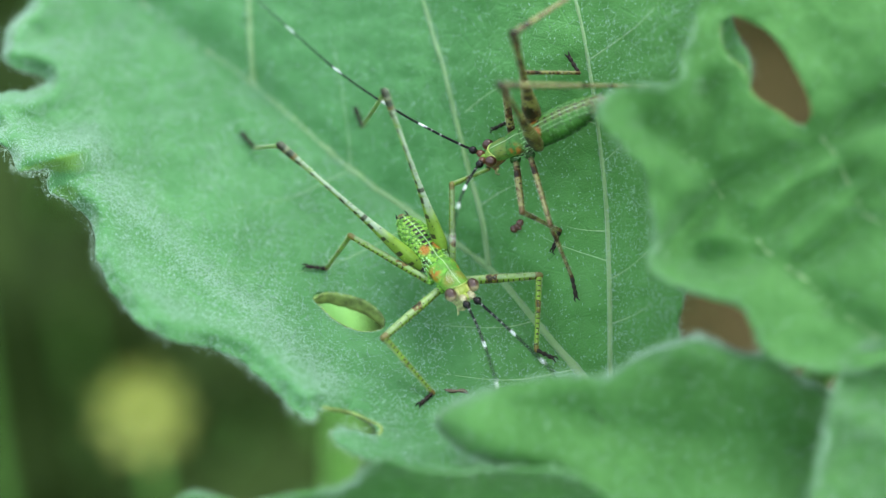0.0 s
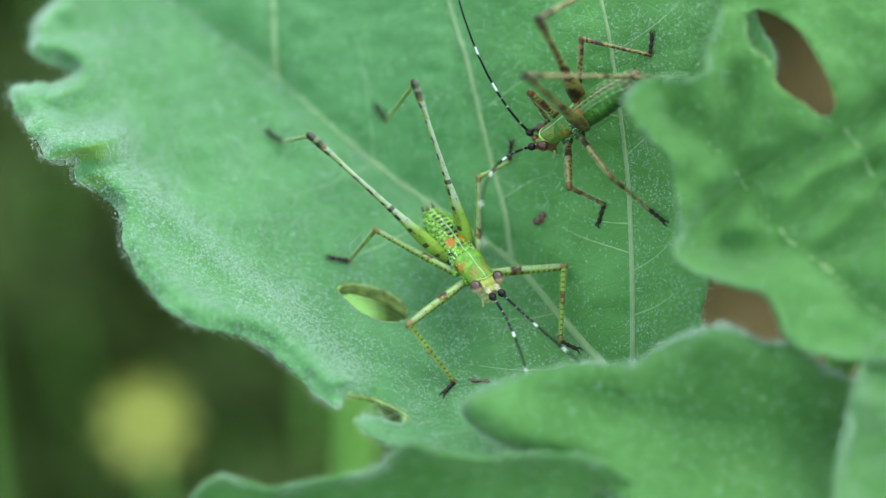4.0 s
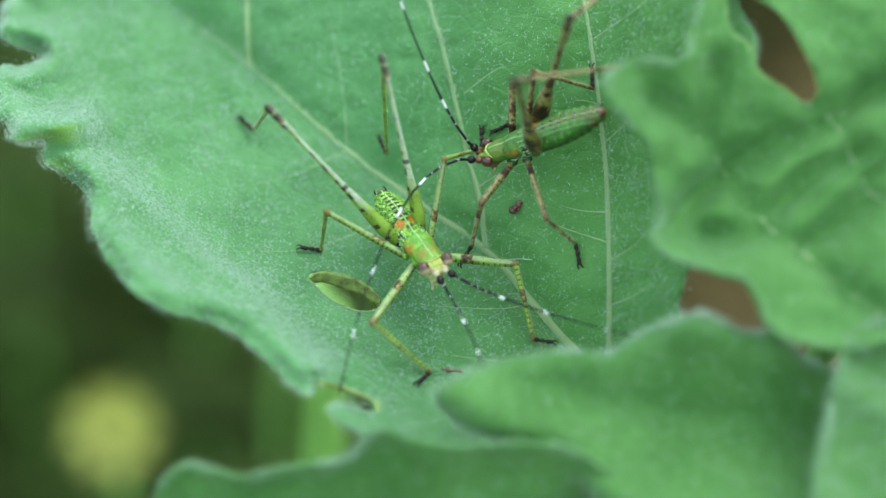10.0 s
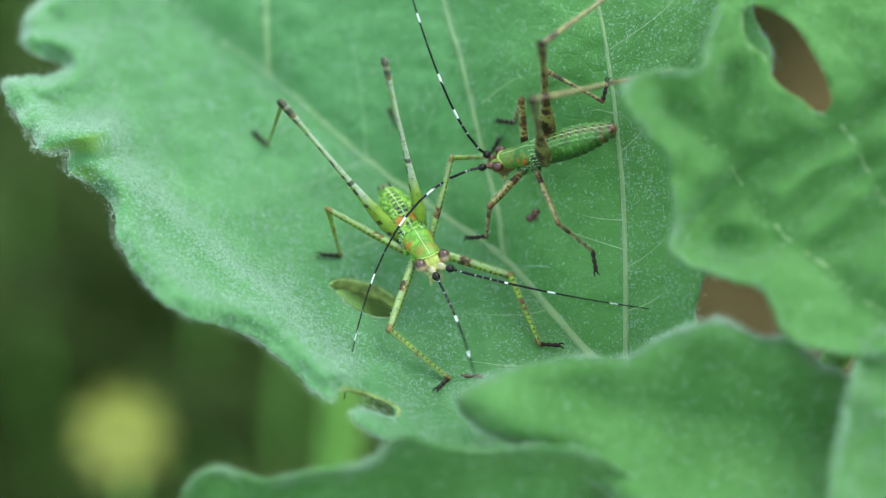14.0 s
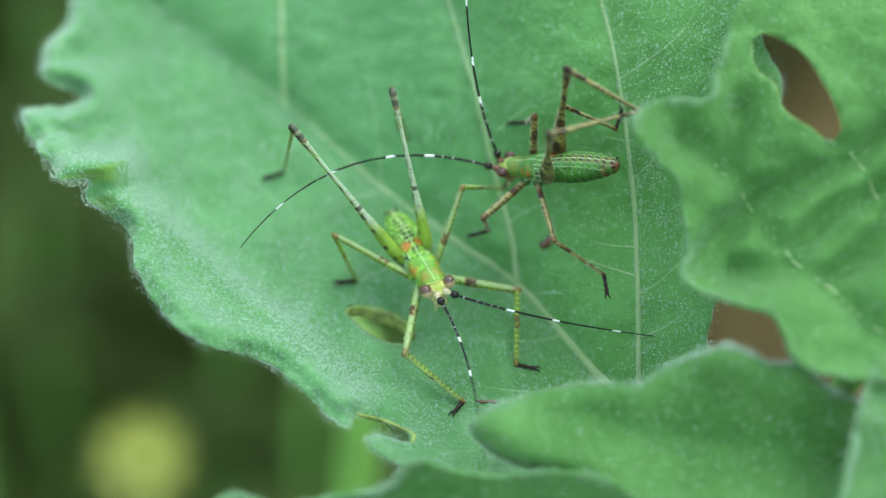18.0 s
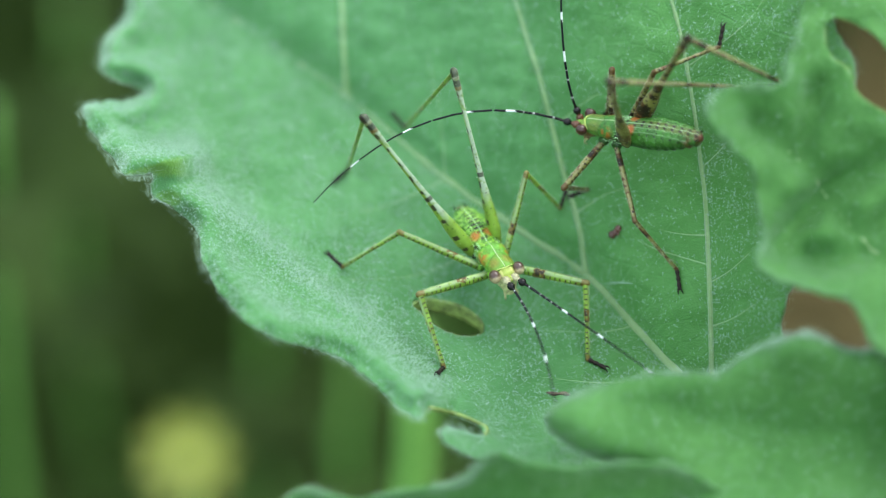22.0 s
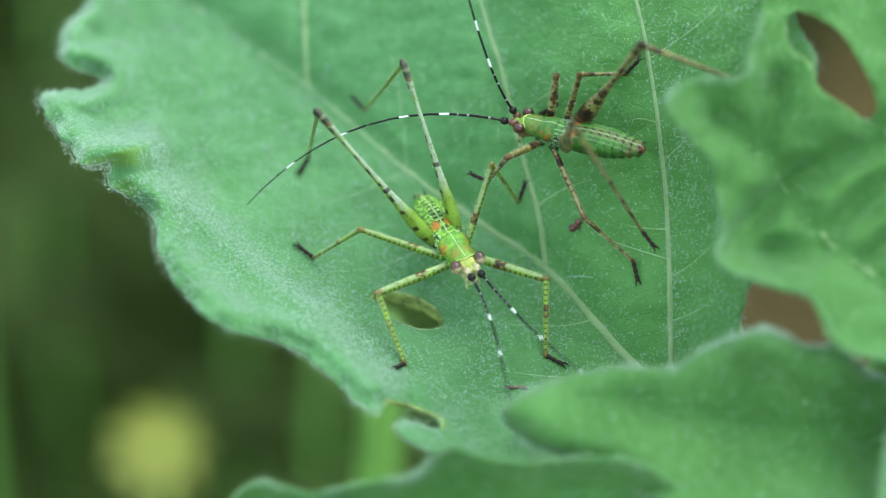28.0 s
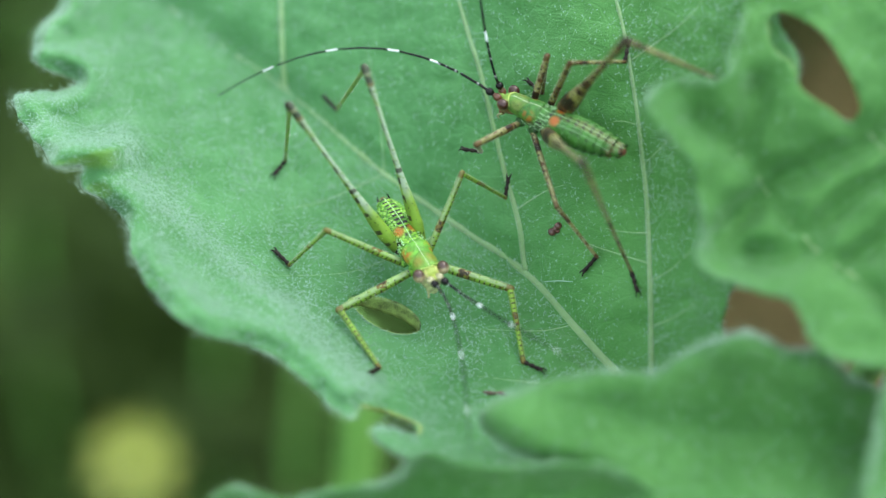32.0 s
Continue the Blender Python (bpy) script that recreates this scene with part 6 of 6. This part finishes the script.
    legs['hind_right'] = (
        [(0, 17.6, 26.1, 0.2), (1, 16.3, 24.8, 0.8), (3, 16.2, 25.2, 1.1), (6, 16.7, 25.4, 1.1), (7.5, 17.9, 25, 0.9), (9, 18.8, 25.6, 0.7), (10, 20, 25.4, 0.1), (13, 17.6, 24.9, 0.2), (14.6, 17.6, 24.9, 0.2), (16.5, 22.7, 13.6, 4.9), (19, 20.1, 6.7, 4.5), (20, 20.1, 6.7, 4.5), (20.7, 26.2, 11.6, 4.8), (22, 25.6, 12.1, 5.2), (23, 26.2, 11.7, 5), (25.5, 25.6, 10.7, 4.8), (28, 26.2, 12, 4.9), (29, 26.2, 12, 4.9), (29.5, 26.3, 12.2, 5), (32, 26.1, 11.9, 4.8)],
        [(0, 6.9, 18.7, 11), (1, 5.9, 18.1, 12.4), (3, 5.9, 18.3, 12.7), (6, 6.2, 18.4, 12.4), (7.5, 7.6, 17.6, 12.2), (9, 8.7, 17.2, 11.6), (10, 9.9, 16.7, 10.8), (13, 7.2, 16.5, 10.7), (14.6, 7.2, 16.5, 10.7), (16.5, 7.3, 15.6, 11.9), (19, 8.2, 16.2, 12.1), (20, 8.2, 16.2, 12.1), (20.7, 12.1, 17.5, 12), (22, 11.3, 17.5, 12.7), (23, 11.8, 17.5, 11.9), (25.5, 11.1, 16.4, 11.6), (28, 11, 16.5, 11), (29, 11, 16.5, 11), (29.5, 11.3, 16.9, 11.6), (32, 11.3, 16.9, 11.6)],
        [(0, 20.2, 26.7, 0.2), (1, 18.8, 25.5, 0.8), (3, 18.7, 25.8, 1.1), (6, 19.2, 26.1, 1.1), (7.5, 20.4, 25.7, 0.9), (9, 20.9, 27, 0.7), (10, 22.1, 26.8, 0.1), (13, 19.8, 26.4, 0.2), (14.6, 19.8, 26.4, 0.2), (16.5, 25.3, 13.2, 4.9), (19, 22.3, 5.3, 4.5), (20, 22.3, 5.3, 4.5), (20.7, 28.5, 10.4, 4.8), (22, 27.8, 10.8, 5.2), (23, 28.4, 10.3, 5), (25.5, 27.9, 9.4, 4.8), (28, 28.5, 10.8, 4.9), (29, 28.5, 10.8, 4.9), (29.5, 28.6, 11.1, 5), (32, 28.4, 10.6, 4.8)])
    legs['hind_left'] = (
        [(0, 18.2, 14.1, 3.7), (1, 18.4, 14.1, 5.1), (3, 17.7, 14.1, 4.4), (6, 17.6, 14.5, 4.3), (7.5, 18.3, 14.4, 4.4), (9, 18.5, 14.4, 3.9), (10, 18.8, 14.5, 3.9), (13, 18.4, 14.7, 3.9), (16.5, 17.9, 14.4, 3.1), (19, 18.3, 14.5, 3.3), (20, 18.3, 14.5, 3.3), (20.7, 19.2, 14.2, 4.6), (22, 18.1, 14.3, 4.2), (23, 13.6, 11.5, 0.6), (24, 14.5, 7.1, 1.8), (25.5, 12.8, 3.5, 1.7), (28, 12.1, 1.3, 1.2), (29, 12.1, 1.3, 1.2), (29.5, 13.2, -0.7, -0.8), (32, 13, -1.8, -1.6)],
        [(0, 4.7, 13.5, 14.1), (1, 4.3, 13.1, 14.6), (3, 4.4, 13.3, 15), (6, 4.3, 13.2, 14.9), (7.5, 5, 12.6, 14.9), (9, 5.1, 11.9, 14), (10, 5.5, 11.6, 14.1), (13, 5.4, 11.1, 14.3), (16.5, 5.8, 10.6, 14.4), (19, 6.2, 10.5, 14.6), (20, 6.2, 10.5, 14.6), (20.7, 6.3, 12.3, 15.4), (22, 4.7, 13.7, 14.5), (23, 4, 12.7, 14.5), (24, 4.4, 12.3, 14.5), (25.5, 4, 11, 14.2), (28, 4.8, 9.8, 14), (29, 4.8, 9.8, 14), (29.5, 9, 6.8, 13.9), (32, 8.5, 5.1, 13.2)],
        [(0, 20.3, 14, 5.2), (1, 20.5, 14, 6.5), (3, 19.8, 14, 5.8), (6, 19.7, 14.4, 5.7), (7.5, 20.4, 14.4, 5.8), (9, 20.7, 14.5, 5.3), (10, 20.9, 14.6, 5.3), (13, 20.6, 14.8, 5.4), (16.5, 20.1, 14.6, 4.6), (19, 20.5, 14.6, 4.8), (20, 20.5, 14.6, 4.8), (20.7, 21.3, 14.5, 6), (22, 20.3, 14.4, 5.7), (23, 15.8, 10.9, 1.9), (24, 16.1, 5.3, 2.8), (25.5, 14.3, 1.5, 2.6), (28, 13.5, -0.6, 2.1), (29, 13.5, -0.6, 2.1), (29.5, 14.4, -2.8, 0.1), (32, 13.7, -4.3, -0.9)])
    feelers = {}
    feelers['left'] = (
        [(0, 1.2, 3.4, 8.1), (1, 3.2, 5.2, 8), (3, 2.1, 4.7, 8.1), (6, 0.7, 6.3, 8.2), (7.2, -1.8, 4.7, 7.2), (8, -4.5, 0.2, 0.4), (9, -3, 1.4, 0.4), (10, -3.5, 1.6, 2), (13, -5.8, 0.2, 0.4), (14.3, -5.8, 0.2, 0.4), (16.5, -5.4, 7.4, 4.3), (17, -10.1, 7.2, -0.1), (18, -11.2, 8.6, -0.1), (19, -10.4, 9, -0.1), (20, -10.4, 9, -0.1), (20.7, -8.2, 12.9, 0.8), (21, -10.3, 13.1, 0.6), (22, -10, 11.7, 0.4), (23, -9.5, 10.2, 0.6), (24, -10.4, 10.6, 0.5), (25, -11.6, 10.8, 0.4), (25.5, -10.9, 10.3, 0.4), (28, -12.5, 10.4, 0.2), (29, -12.5, 10.4, 0.2), (29.5, -9.5, 13.6, 0.7), (32, -10.6, 17.4, 0.6)],
        [(0, 0.7, -2.6, 18), (1, 3.6, -1.4, 18), (3, 2.1, -1.8, 18), (6, -1.1, -1, 18), (7.2, -6.6, -5.8, 16.4), (8, -6.7, -12.5, 2), (9, -6.4, -15.5, 2), (10, -8.5, -14, 5.3), (13, -10.1, -15.1, 2), (14.3, -10.1, -15.1, 2), (16.5, -15.6, -1.8, 11.4), (17, -19.0, -1.4, 2), (18, -21.4, 0.2, 2), (19, -22.4, -0.1, 2), (20, -22.4, -0.1, 2), (20.7, -22.5, 5.3, 2), (21, -21.6, 7.7, 2), (22, -21.5, 3, 2), (23, -19.5, -0.2, 2), (24, -21.4, 0.8, 2), (25, -22.7, 1.8, 2), (25.5, -22.5, 0.8, 2), (28, -23.4, 2.2, 2), (29, -23.4, 2.2, 2), (29.5, -23.6, 5.6, 2), (32, -23.3, 12.6, 2)])
    feelers['right'] = (
        [(0, -4.6, 12.4, 1.9), (0.5, -4.2, 15.2, 1.8), (1, 1.6, 15.8, 1.8), (3, 1.3, 15.7, 2), (6, 0.5, 15.9, 2.1), (7.5, 1, 12.6, 1.8), (9, -0.5, 13.3, 1.6), (10, -0.3, 11.2, 1.6), (13, -1.1, 11.5, 1.4), (14.3, -1.1, 11.5, 1.4), (16.5, -2.1, 15.8, 1.2), (17, -0.8, 17.4, 1), (19, -0, 18.1, 1), (20, -0, 18.1, 1), (20.7, 2.3, 18.9, 1.8), (23, 1, 18.9, 1.7), (25.5, -0.8, 17.3, 1.5), (28, -1.7, 16.8, 1.3), (29, -1.7, 16.8, 1.3), (29.5, -0.9, 17.5, 1.7), (32, 0.2, 18.1, 1.7)],
        [(0, -10.8, 16.8, 5), (0.5, -13.8, 18.4, 5), (1, -1.6, 26.6, 5), (3, -2.1, 27.1, 5), (6, -3.2, 26.2, 5), (7.5, -2.9, 21.9, 5), (9, -4.3, 23.1, 5), (10, -4.9, 21.6, 5), (13, -5.4, 22.7, 5), (14.3, -5.4, 22.7, 5), (16.5, -4.1, 26.3, 5), (17, -2.3, 27.8, 5), (19, -0.4, 30, 5), (20, -0.4, 30, 5), (20.7, 2.8, 30.3, 5), (23, 0.6, 30.4, 5), (25.5, -2.2, 29, 5), (28, -4.8, 26.8, 5), (29, -4.8, 26.8, 5), (29.5, -4.3, 26.6, 5), (32, -1.2, 27.3, 5)])
    animate(brown_nymph, body, legs, feelers)


motions()
